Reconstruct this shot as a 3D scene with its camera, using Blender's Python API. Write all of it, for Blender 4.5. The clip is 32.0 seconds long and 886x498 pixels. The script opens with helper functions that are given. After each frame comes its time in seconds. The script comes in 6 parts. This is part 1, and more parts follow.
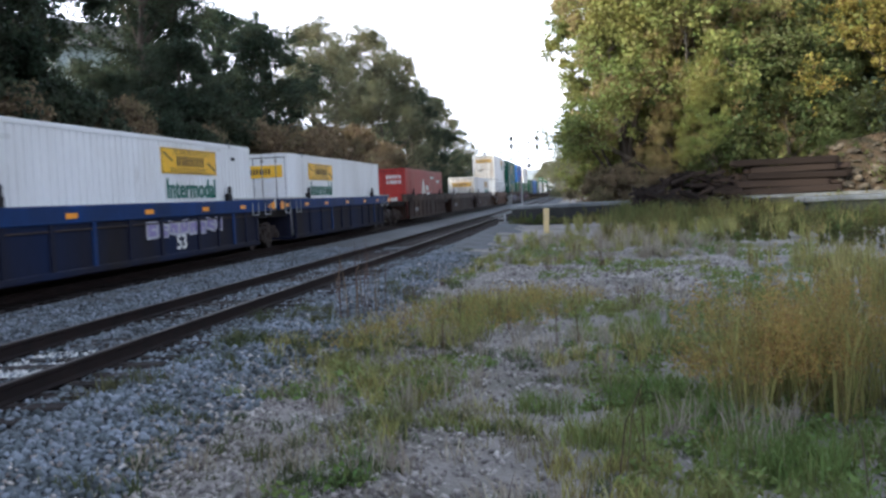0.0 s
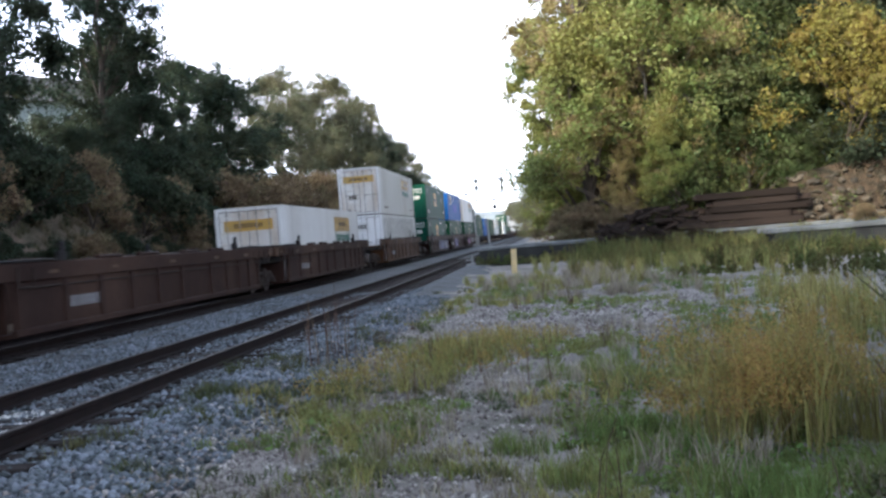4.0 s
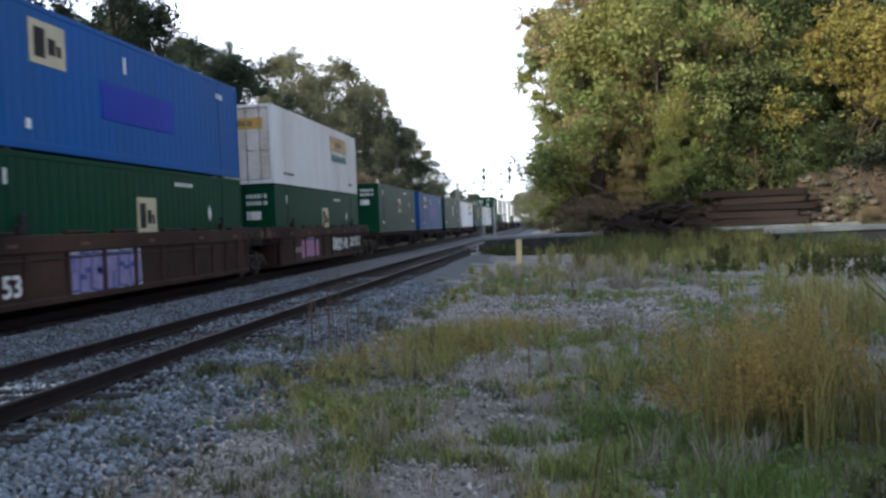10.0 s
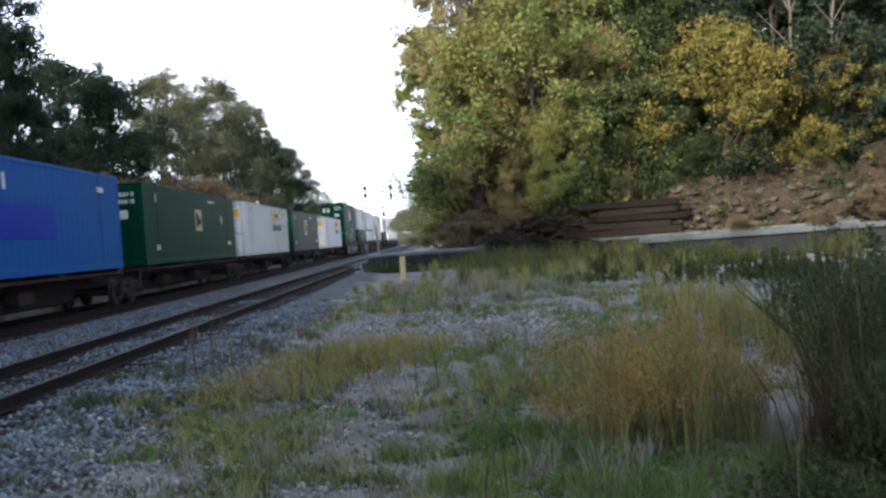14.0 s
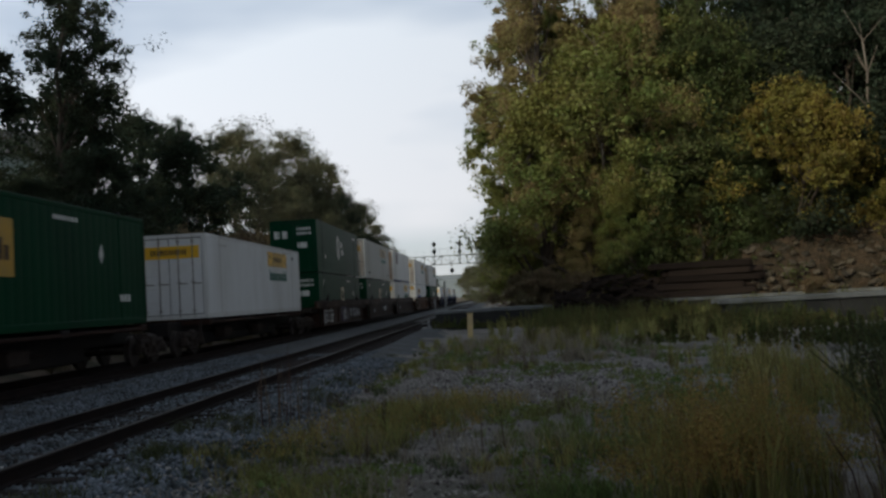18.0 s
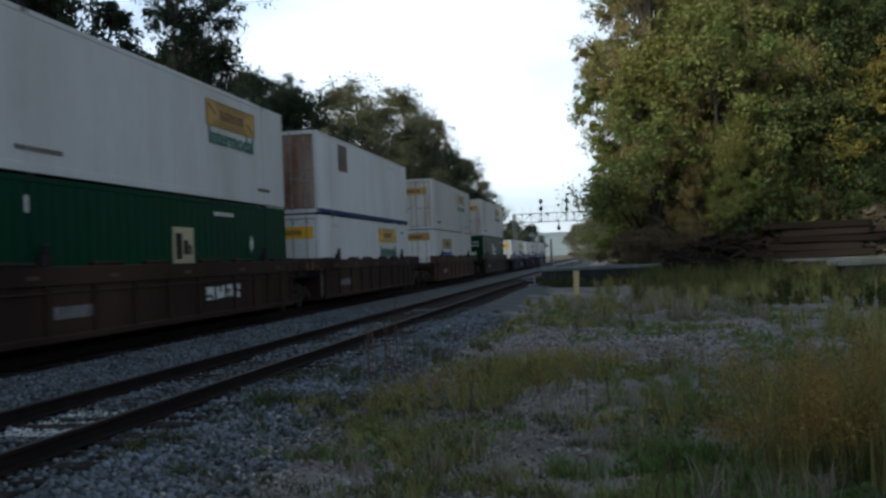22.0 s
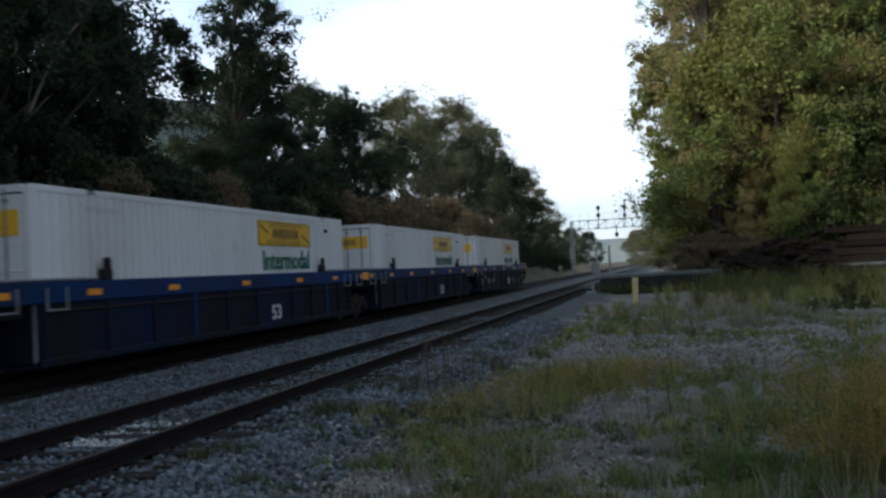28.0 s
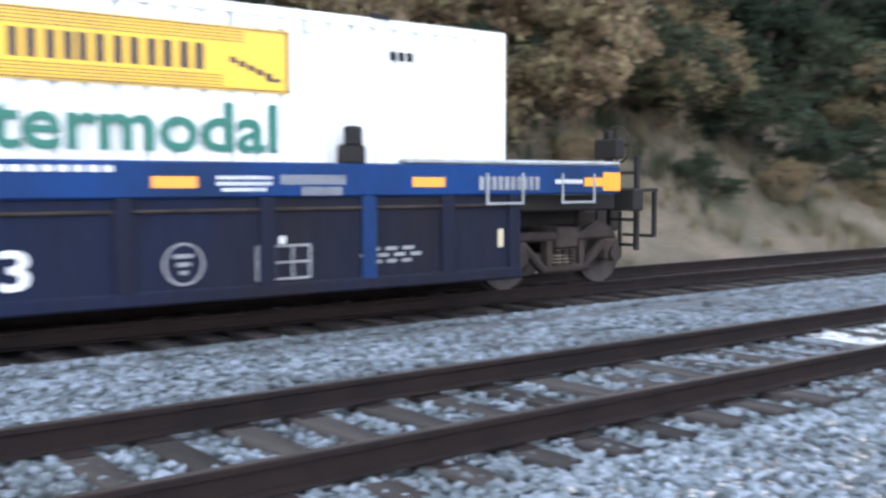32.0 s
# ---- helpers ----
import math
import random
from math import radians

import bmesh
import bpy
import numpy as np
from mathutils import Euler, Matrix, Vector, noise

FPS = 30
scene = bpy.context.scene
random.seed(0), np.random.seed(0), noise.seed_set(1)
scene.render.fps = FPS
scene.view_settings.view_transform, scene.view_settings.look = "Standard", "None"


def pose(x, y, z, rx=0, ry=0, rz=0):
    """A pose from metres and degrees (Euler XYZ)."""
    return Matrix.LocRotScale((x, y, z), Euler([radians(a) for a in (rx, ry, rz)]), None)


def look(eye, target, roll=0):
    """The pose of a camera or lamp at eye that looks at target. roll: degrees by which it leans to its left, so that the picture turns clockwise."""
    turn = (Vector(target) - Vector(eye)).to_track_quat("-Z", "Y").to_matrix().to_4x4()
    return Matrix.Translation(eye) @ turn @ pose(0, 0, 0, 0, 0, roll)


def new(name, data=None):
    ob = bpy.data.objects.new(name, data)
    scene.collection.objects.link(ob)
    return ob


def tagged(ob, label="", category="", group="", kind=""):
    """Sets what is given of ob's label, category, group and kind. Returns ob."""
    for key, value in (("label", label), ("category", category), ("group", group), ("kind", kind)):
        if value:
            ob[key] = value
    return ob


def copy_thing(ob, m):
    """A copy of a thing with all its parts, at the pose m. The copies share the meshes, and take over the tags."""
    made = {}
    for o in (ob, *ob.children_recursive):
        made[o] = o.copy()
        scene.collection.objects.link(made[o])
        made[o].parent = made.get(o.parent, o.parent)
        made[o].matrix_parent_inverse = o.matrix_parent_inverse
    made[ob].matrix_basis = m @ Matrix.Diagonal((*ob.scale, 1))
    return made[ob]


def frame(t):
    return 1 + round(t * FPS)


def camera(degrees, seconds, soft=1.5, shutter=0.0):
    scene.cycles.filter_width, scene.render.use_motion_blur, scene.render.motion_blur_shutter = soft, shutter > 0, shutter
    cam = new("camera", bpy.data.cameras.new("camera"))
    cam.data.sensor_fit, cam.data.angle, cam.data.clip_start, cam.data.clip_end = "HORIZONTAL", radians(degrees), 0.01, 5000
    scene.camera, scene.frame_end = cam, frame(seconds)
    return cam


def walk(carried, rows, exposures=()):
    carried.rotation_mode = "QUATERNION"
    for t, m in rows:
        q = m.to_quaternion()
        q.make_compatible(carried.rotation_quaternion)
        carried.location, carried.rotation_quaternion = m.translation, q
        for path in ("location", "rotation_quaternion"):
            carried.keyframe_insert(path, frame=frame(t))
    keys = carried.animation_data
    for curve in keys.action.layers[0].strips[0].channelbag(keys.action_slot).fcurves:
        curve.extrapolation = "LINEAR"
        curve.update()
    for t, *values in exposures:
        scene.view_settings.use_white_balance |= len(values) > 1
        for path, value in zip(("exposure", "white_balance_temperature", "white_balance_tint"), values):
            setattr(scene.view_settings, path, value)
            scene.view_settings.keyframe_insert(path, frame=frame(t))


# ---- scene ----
cam = camera(46.56, 32.0, soft=2.7, shutter=0.3)
EYE = (0.0, 0.0, 1.44)
# seconds, yaw to the left of the track, pitch, roll
PATH = [
    (0.0, 7.62, -2.92, 2.64),
    (0.5, 9.62, -3.46, 0.76),
    (1.0, 12.12, -1.09, 1.14),
    (1.5, 13.29, -1.74, 3.27),
    (2.0, 12.69, -1.43, 4.29),
    (2.5, 6.56, -0.96, 4.36),
    (3.0, 4.68, -1.18, 3.99),
    (3.5, 7.24, -1.15, 4.85),
    (4.0, 5.70, -0.63, 4.58),
    (4.5, 4.67, 0.16, 4.92),
    (6.5, 3.75, 0.78, 4.16),
    (7.0, 4.16, 0.08, 3.02),
    (7.5, 5.98, -0.14, 3.06),
    (8.0, 6.07, -1.93, 2.52),
    (8.5, 7.18, -1.27, 2.03),
    (9.0, 4.35, -1.04, 2.68),
    (9.5, 4.14, -1.36, 2.32),
    (10.0, 6.03, -1.29, 2.46),
    (10.5, 3.60, -0.59, 3.26),
    (11.0, 6.70, -0.75, 3.21),
    (11.5, 7.80, -0.25, 2.72),
    (12.0, 5.09, -0.63, 2.92),
    (12.5, 4.87, -0.69, 2.86),
    (13.0, 3.22, -0.64, 3.30),
    (13.5, 0.83, -0.56, 3.72),
    (14.0, -0.50, -0.68, 4.18),
    (14.5, -0.72, -0.74, 4.01),
    (16.5, -0.51, -1.67, 1.77),
    (17.0, 1.60, -0.32, 1.68),
    (17.5, 3.33, 3.31, 2.02),
    (18.0, 3.09, 2.71, 3.17),
    (18.5, 3.59, 2.67, 3.54),
    (19.0, 4.81, 2.14, 3.79),
    (19.5, 5.30, 1.30, 4.25),
    (20.0, 5.93, 1.16, 4.96),
    (20.5, 3.40, 1.75, 4.09),
    (21.0, 6.28, 1.57, 3.95),
    (21.5, 11.94, 1.60, 3.28),
    (22.0, 9.11, 0.58, 2.32),
    (22.5, 8.35, 2.11, 1.81),
    (23.0, 13.00, 2.42, 3.52),
    (23.5, 13.54, 1.83, 3.12),
    (24.0, 11.65, 2.58, 3.40),
    (24.5, 11.43, 1.30, 3.24),
    (25.0, 11.17, 1.24, 3.18),
    (25.5, 11.39, 0.87, 2.99),
    (27.5, 12.26, 1.14, 3.92),
    (28.0, 12.26, 1.20, 3.04),
    (28.5, 13.67, -2.57, 2.62),
    (29.0, 12.76, -6.06, 3.19),
    (29.5, 13.73, -4.67, 3.57),
    (30.0, 15.27, -3.91, 1.74),
    (30.5, 17.64, -3.45, 1.69),
    (31.0, 23.10, -2.63, 2.00),
    (31.5, 34.58, -2.96, 0.84),
    (32.0, 51.80, -3.65, 0.10),
]


def eye_at(t):
    """The camera drifts a step towards the train as it turns at the end."""
    for (a, p), (b, q) in zip(DRIFT, DRIFT[1:]):
        if t <= b:
            k = max(0.0, (t - a) / (b - a))
            return [EYE[i] + p[i] + (q[i] - p[i]) * k for i in range(3)]


DRIFT = [(29.5, (0, 0, 0)), (31.0, (-0.22, 0.18, -0.03)), (31.5, (-0.28, 0.21, -0.06)), (32.0, (-0.44, 0.33, -0.06))]


def cam_pose(t, yaw, pitch, roll):
    return pose(*eye_at(t), 90 + pitch, 0, yaw) @ pose(0, 0, 0, 0, 0, -roll)


EXPOSURES = [(0.0, 1.02, 5520, 12), (2.0, 1.05, 5520, 12), (4.0, 1.08, 5500, 12), (7.0, 0.68, 5480, 11), (14.0, 0.74, 5450, 11), (16.0, 1.15, 5350, 11), (17.1, 1.2, 5350, 11), (17.5, -0.2, 5800, 7), (17.9, -1.15, 5900, 6), (18.6, -1.02, 5900, 6), (20.0, -0.7, 5650, 4), (22.0, -0.62, 5400, 3), (28.0, -0.5, 5400, 4), (28.6, 0.9, 5600, 8), (29.2, 1.36, 5550, 12), (30.5, 1.48, 5550, 13), (31.0, 1.58, 5580, 12), (31.5, 2.12, 5800, 10), (32.0, 2.74, 5850, 10)]
walk(cam, [(r[0], cam_pose(*r)) for r in PATH], EXPOSURES)

# ---------------------------------------------------------------- light
world = bpy.data.worlds.new("evening_sky")
scene.world = world
world.use_nodes = True
wn, wl = world.node_tree.nodes, world.node_tree.links
wn.clear()
w_out = wn.new("ShaderNodeOutputWorld")
w_bg = wn.new("ShaderNodeBackground")
w_sky = wn.new("ShaderNodeTexSky")
w_sky.sky_type = "NISHITA"
w_sky.sun_disc = False
SUN_EL, SUN_AZ = radians(24), radians(-143)
w_sky.sun_elevation, w_sky.sun_rotation = SUN_EL, SUN_AZ
w_sky.air_density, w_sky.dust_density = 1.0, 1.2
w_co = wn.new("ShaderNodeTexCoord")
w_map = wn.new("ShaderNodeMapping")
w_map.inputs["Scale"].default_value = (1.0, 1.0, 3.4)
w_noise = wn.new("ShaderNodeTexNoise")
w_noise.inputs["Scale"].default_value = 1.8
w_noise.inputs["Detail"].default_value = 4
w_noise.inputs["Roughness"].default_value = 0.48
w_ramp = wn.new("ShaderNodeValToRGB")
w_ramp.color_ramp.elements[0].position, w_ramp.color_ramp.elements[1].position = 0.36, 0.60
w_ramp.color_ramp.elements[0].color, w_ramp.color_ramp.elements[1].color = (0.30, 0.30, 0.30, 1), (0.96, 0.96, 0.96, 1)
w_mix = wn.new("ShaderNodeMix")
w_mix.data_type = "RGBA"
w_tint = wn.new("ShaderNodeMix")
w_tint.data_type = "RGBA"
w_tint.inputs["A"].default_value, w_tint.inputs["B"].default_value = (27.0, 25.0, 24.0, 1), (24.6, 25.6, 26.6, 1)
w_low = wn.new("ShaderNodeMapRange")
w_low.inputs["From Min"].default_value, w_low.inputs["From Max"].default_value = 0.06, 0.42
wl.new(w_low.outputs["Result"], w_tint.inputs["Factor"])
wl.new(w_tint.outputs["Result"], w_mix.inputs["B"])
wl.new(w_co.outputs["Generated"], w_map.inputs["Vector"])
wl.new(w_map.outputs["Vector"], w_noise.inputs["Vector"])
wl.new(w_noise.outputs["Fac"], w_ramp.inputs["Fac"])
wl.new(w_ramp.outputs["Color"], w_mix.inputs["Factor"])
w_gain = wn.new("ShaderNodeVectorMath")
w_gain.operation = "MULTIPLY"
w_gain.inputs[1].default_value = (1.6, 1.95, 2.3)
wl.new(w_sky.outputs["Color"], w_gain.inputs[0])
wl.new(w_gain.outputs["Vector"], w_mix.inputs["A"])
# dusk: the sky is brightest low down and dims towards the zenith
w_sep = wn.new("ShaderNodeSeparateXYZ")
w_dim = wn.new("ShaderNodeMapRange")
w_dim.inputs["From Min"].default_value, w_dim.inputs["From Max"].default_value = 0.28, 0.85
w_dim.inputs["To Min"].default_value, w_dim.inputs["To Max"].default_value = 1.0, 0.22
w_mul = wn.new("ShaderNodeVectorMath")
w_mul.operation = "SCALE"
wl.new(w_co.outputs["Generated"], w_sep.inputs["Vector"])
wl.new(w_sep.outputs["Z"], w_dim.inputs["Value"])
wl.new(w_sep.outputs["Z"], w_low.inputs["Value"])
wl.new(w_mix.outputs["Result"], w_mul.inputs[0])
# and brighter towards the sun in the west than in the east
w_side = wn.new("ShaderNodeMapRange")
w_side.inputs["From Min"].default_value, w_side.inputs["From Max"].default_value = -1.0, 1.0
w_side.inputs["To Min"].default_value, w_side.inputs["To Max"].default_value = 1.5, 0.5
w_both = wn.new("ShaderNodeMath")
w_both.operation = "MULTIPLY"
wl.new(w_sep.outputs["X"], w_side.inputs["Value"])
wl.new(w_dim.outputs["Result"], w_both.inputs[0])
wl.new(w_side.outputs["Result"], w_both.inputs[1])
wl.new(w_both.outputs[0], w_mul.inputs["Scale"])
wl.new(w_mul.outputs["Vector"], w_bg.inputs["Color"])
w_bg.inputs["Strength"].default_value = 0.07
wl.new(w_bg.outputs["Background"], w_out.inputs["Surface"])

sun = new("sun", bpy.data.lights.new("sun", "SUN"))
sun.data.energy, sun.data.angle, sun.data.color = 5.0, radians(6), (1.0, 0.84, 0.58)
sun.matrix_world = look((-32.5, -43, 24), (0, 0, 0))

# ---------------------------------------------------------------- materials


def mat(name, col, rough=0.7, metal=0.0, col2=None, scale=3.0, fine=40.0, var=0.25, bump=0.15, rnd=0.0, dist=0.01, trans=0.0, axis=(1, 1, 1), spec=0.5):
    """A surface with broad stains, fine grain and relief. col2: what the stains run to."""
    m = bpy.data.materials.new(name)
    m.use_nodes = True
    n, l = m.node_tree.nodes, m.node_tree.links
    b = n["Principled BSDF"]
    b.inputs["Roughness"].default_value, b.inputs["Metallic"].default_value = rough, metal
    b.inputs["Specular IOR Level"].default_value = spec
    co = n.new("ShaderNodeTexCoord")
    mp = n.new("ShaderNodeMapping")
    mp.inputs["Scale"].default_value = axis
    l.new(co.outputs["Object"], mp.inputs["Vector"])
    big, small = n.new("ShaderNodeTexNoise"), n.new("ShaderNodeTexNoise")
    for t, s in ((big, scale), (small, fine)):
        t.inputs["Scale"].default_value, t.inputs["Detail"].default_value = s, 5
        l.new(mp.outputs["Vector"], t.inputs["Vector"])
    c2 = col2 or tuple(c * (1 - var) for c in col)
    r = n.new("ShaderNodeValToRGB")
    r.color_ramp.elements[0].position, r.color_ramp.elements[1].position = 0.38, 0.66
    r.color_ramp.elements[0].color, r.color_ramp.elements[1].color = (*col, 1), (*c2, 1)
    l.new(big.outputs["Fac"], r.inputs["Fac"])
    g = n.new("ShaderNodeMapRange")
    g.inputs["To Min"].default_value, g.inputs["To Max"].default_value = 1 - var, 1 + var
    l.new(small.outputs["Fac"], g.inputs["Value"])
    hs = n.new("ShaderNodeHueSaturation")
    l.new(r.outputs["Color"], hs.inputs["Color"])
    l.new(g.outputs["Result"], hs.inputs["Value"])
    if rnd:
        oi = n.new("ShaderNodeObjectInfo") if rnd > 0 else n.new("ShaderNodeNewGeometry")
        h = n.new("ShaderNodeMapRange")
        h.inputs["To Min"].default_value, h.inputs["To Max"].default_value = 1 - abs(rnd), 1 + abs(rnd)
        l.new(oi.outputs["Random" if rnd > 0 else "Random Per Island"], h.inputs["Value"])
        mu = n.new("ShaderNodeMath")
        mu.operation = "MULTIPLY"
        l.new(g.outputs["Result"], mu.inputs[0])
        l.new(h.outputs["Result"], mu.inputs[1])
        l.new(mu.outputs[0], hs.inputs["Value"])
        if rnd < 0:
            h2 = n.new("ShaderNodeMapRange")
            h2.inputs["To Min"].default_value, h2.inputs["To Max"].default_value = 0.47, 0.525
            l.new(oi.outputs["Random Per Island"], h2.inputs["Value"])
            l.new(h2.outputs["Result"], hs.inputs["Hue"])
    l.new(hs.outputs["Color"], b.inputs["Base Color"])
    if bump:
        bp = n.new("ShaderNodeBump")
        bp.inputs["Strength"].default_value, bp.inputs["Distance"].default_value = bump, dist
        l.new(small.outputs["Fac"], bp.inputs["Height"])
        l.new(bp.outputs["Normal"], b.inputs["Normal"])
    if trans:
        tr = n.new("ShaderNodeBsdfTranslucent")
        l.new(hs.outputs["Color"], tr.inputs["Color"])
        mx = n.new("ShaderNodeMixShader")
        mx.inputs["Fac"].default_value = trans
        l.new(b.outputs["BSDF"], mx.inputs[1])
        l.new(tr.outputs["BSDF"], mx.inputs[2])
        l.new(mx.outputs["Shader"], n["Material Output"].inputs["Surface"])
    return m


M_WHITE = mat("white_container_paint", (0.74, 0.75, 0.76), 0.5, 0, (0.60, 0.60, 0.59), 0.5, 14, 0.08, 0.05, axis=(1, 1, 0.35), spec=0.3)
M_WHITE_RUST = mat("stained_white_paint", (0.66, 0.65, 0.62), 0.55, 0, (0.40, 0.30, 0.20), 0.9, 9, 0.14, 0.05, axis=(1, 1, 0.25), spec=0.25)
M_GREY = mat("pale_grey_container_paint", (0.65, 0.655, 0.65), 0.55, 0, (0.52, 0.51, 0.49), 0.5, 12, 0.1, 0.05, axis=(1, 1, 0.3), spec=0.3)
M_GREEN = mat("green_container_paint", (0.004, 0.066, 0.040), 0.55, 0, (0.007, 0.048, 0.031), 0.4, 12, 0.2, 0.05, axis=(1, 1, 0.22), spec=0.12)
M_DGREEN = mat("dark_green_container_paint", (0.002, 0.044, 0.018), 0.5, 0, (0.004, 0.034, 0.016), 0.5, 12, 0.15, 0.05, axis=(1, 1, 0.3), spec=0.08)
M_BLUE = mat("blue_container_paint", (0.007, 0.078, 0.30), 0.55, 0, (0.011, 0.075, 0.24), 0.4, 12, 0.18, 0.05, axis=(1, 1, 0.22), spec=0.15)
M_RED = mat("red_container_paint", (0.34, 0.035, 0.03), 0.55, 0, (0.25, 0.035, 0.03), 0.5, 12, 0.15, 0.05, axis=(1, 1, 0.3), spec=0.2)
M_YELLOW = mat("yellow_decal", (0.80, 0.47, 0.02), 0.4, 0, (0.72, 0.42, 0.03), 2, 30, 0.06, 0)
M_OYELLOW = mat("faded_yellow_decal", (0.50, 0.30, 0.05), 0.5, 0, (0.42, 0.28, 0.08), 2, 30, 0.12, 0)
M_DARKDECAL = mat("dark_brown_decal", (0.06, 0.035, 0.02), 0.5, 0, None, 2, 30, 0.1, 0)
M_TEAL = mat("green_lettering", (0.008, 0.12, 0.085), 0.45, 0, None, 2, 30, 0.1, 0)
M_LETTER = mat("white_lettering", (0.70, 0.70, 0.68), 0.5, 0, None, 5, 40, 0.15, 0)
M_REFLECT = mat("orange_reflector", (0.85, 0.33, 0.03), 0.35, 0, None, 5, 60, 0.05, 0)
M_DULLREF = mat("grimy_reflector", (0.10, 0.045, 0.015), 0.6, 0, (0.05, 0.025, 0.012), 5, 60, 0.2, 0)
M_CARBLUE = mat("dark_blue_car_paint", (0.007, 0.034, 0.135), 0.6, 0, (0.009, 0.022, 0.065), 0.6, 10, 0.25, 0.1, axis=(1, 1, 0.5), spec=0.15)
M_CARDARK = mat("grimy_dark_car_steel", (0.012, 0.012, 0.014), 0.75, 0, (0.022, 0.018, 0.016), 0.7, 10, 0.25, 0.15, axis=(1, 1, 0.5), spec=0.2)
M_CARLOW = mat("worn_blue_grey_side_sheet", (0.013, 0.011, 0.013), 0.75, 0, (0.006, 0.014, 0.048), 0.30, 9, 0.3, 0.12, axis=(1, 1, 0.25), spec=0.12)
M_CARBROWN = mat("rusty_brown_car_paint", (0.022, 0.011, 0.009), 0.75, 0, (0.060, 0.034, 0.024), 0.45, 9, 0.4, 0.15, axis=(1, 0.6, 0.5), spec=0.15)
M_CARYELLOW = mat("faded_yellow_brown_car_paint", (0.095, 0.042, 0.016), 0.75, 0, (0.042, 0.020, 0.010), 0.8, 9, 0.25, 0.15, axis=(1, 1, 0.4), spec=0.2)
M_STEEL = mat("dirty_truck_steel", (0.026, 0.02, 0.018), 0.8, 0.0, (0.045, 0.033, 0.027), 4, 30, 0.3, 0.2, spec=0.2)
M_WHEEL = mat("worn_wheel_steel", (0.055, 0.045, 0.042), 0.6, 0.2, (0.025, 0.019, 0.017), 4, 30, 0.25, 0.1, spec=0.3)
M_BLACK = mat("black_rubber_and_grime", (0.02, 0.02, 0.02), 0.8, 0, None, 4, 30, 0.2, 0.1)
M_SILVER = mat("galvanised_steel", (0.35, 0.36, 0.37), 0.55, 0.6, (0.25, 0.25, 0.25), 4, 30, 0.15, 0.1)
M_RAIL = mat("brown_rail_steel", (0.016, 0.010, 0.009), 0.75, 0.0, (0.010, 0.007, 0.007), 3, 40, 0.25, 0.2, spec=0.15)
M_RAILTOP = mat("dull_rail_head", (0.045, 0.034, 0.031), 0.6, 0.3, (0.028, 0.02, 0.018), 2, 40, 0.2, 0.05, spec=0.25)
M_TIE = mat("weathered_tie_wood", (0.020, 0.016, 0.016), 0.95, 0, (0.046, 0.040, 0.038), 2, 26, 0.35, 0.5, rnd=0.4, axis=(0.2, 1, 1), spec=0.15)
M_BALLAST = mat("grey_ballast", (0.09, 0.098, 0.108), 0.9, 0, (0.055, 0.057, 0.06), 1.2, 18, 0.4, 0.8, dist=0.04)
M_STONE = mat("ballast_stone", (0.155, 0.180, 0.208), 0.85, 0, (0.09, 0.102, 0.113), 0.9, 30, 0.3, 0.3, rnd=-0.75)
M_GRAVEL = mat("dull_tan_gravel", (0.37, 0.34, 0.325), 0.9, 0, (0.22, 0.195, 0.18), 1.5, 30, 0.3, 0.3, rnd=-0.6)
# Near-black ballast colour that paints in the shade under the train.
M_SHADEBED = mat("shaded_ballast", (0.035, 0.032, 0.031), 0.9, 0, (0.018, 0.017, 0.017), 1.2, 18, 0.35, 0.8, dist=0.04, spec=0.2)
M_DBLUE = mat("repainted_dark_blue", (0.005, 0.026, 0.34), 0.5, 0, None, 0.6, 12, 0.15, 0.05, spec=0.2)
M_SOIL = mat("gravelly_soil", (0.31, 0.28, 0.265), 0.95, 0, (0.15, 0.14, 0.115), 0.7, 26, 0.45, 0.9, dist=0.05)
M_BANK = mat("dry_earth_bank", (0.18, 0.135, 0.098), 0.95, 0, (0.07, 0.068, 0.04), 0.5, 8, 0.35, 1.0, dist=0.2)
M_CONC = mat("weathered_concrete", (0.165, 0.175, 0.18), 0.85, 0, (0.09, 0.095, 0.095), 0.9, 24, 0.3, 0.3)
# Darker copy of the concrete: shade on upright faces is in its colour.
M_SHADECONC = mat("shaded_side_concrete", (0.034, 0.034, 0.032), 0.9, 0, (0.018, 0.019, 0.018), 0.9, 20, 0.35, 0.4)
M_BARK = mat("grey_brown_bark", (0.09, 0.07, 0.055), 0.9, 0, (0.05, 0.04, 0.032), 3, 18, 0.3, 0.7, dist=0.03, axis=(1, 1, 0.25))
M_PALEBARK = mat("pale_grey_bark", (0.20, 0.17, 0.14), 0.9, 0, (0.12, 0.10, 0.08), 2, 16, 0.25, 0.5, dist=0.02, axis=(1, 1, 0.3))
M_LEAF_DARK = mat("dark_green_leaves", (0.036, 0.055, 0.034), 0.65, 0, (0.060, 0.070, 0.040), 0.35, 3, 0.3, 0, rnd=-0.5, trans=0.45, spec=0.25)
M_LEAF_MID = mat("mid_green_leaves", (0.150, 0.188, 0.054), 0.6, 0, (0.265, 0.245, 0.072), 0.2, 3, 0.3, 0, rnd=-0.55, trans=0.4, spec=0.3)
# Shaded copy of the mid green leaves: the wood's shade is in the colour.
M_LEAF_SHADE = mat("shade_darkened_leaves", (0.060, 0.085, 0.028), 0.6, 0, (0.10, 0.11, 0.036), 0.2, 3, 0.3, 0, rnd=-0.55, trans=0.35, spec=0.3)
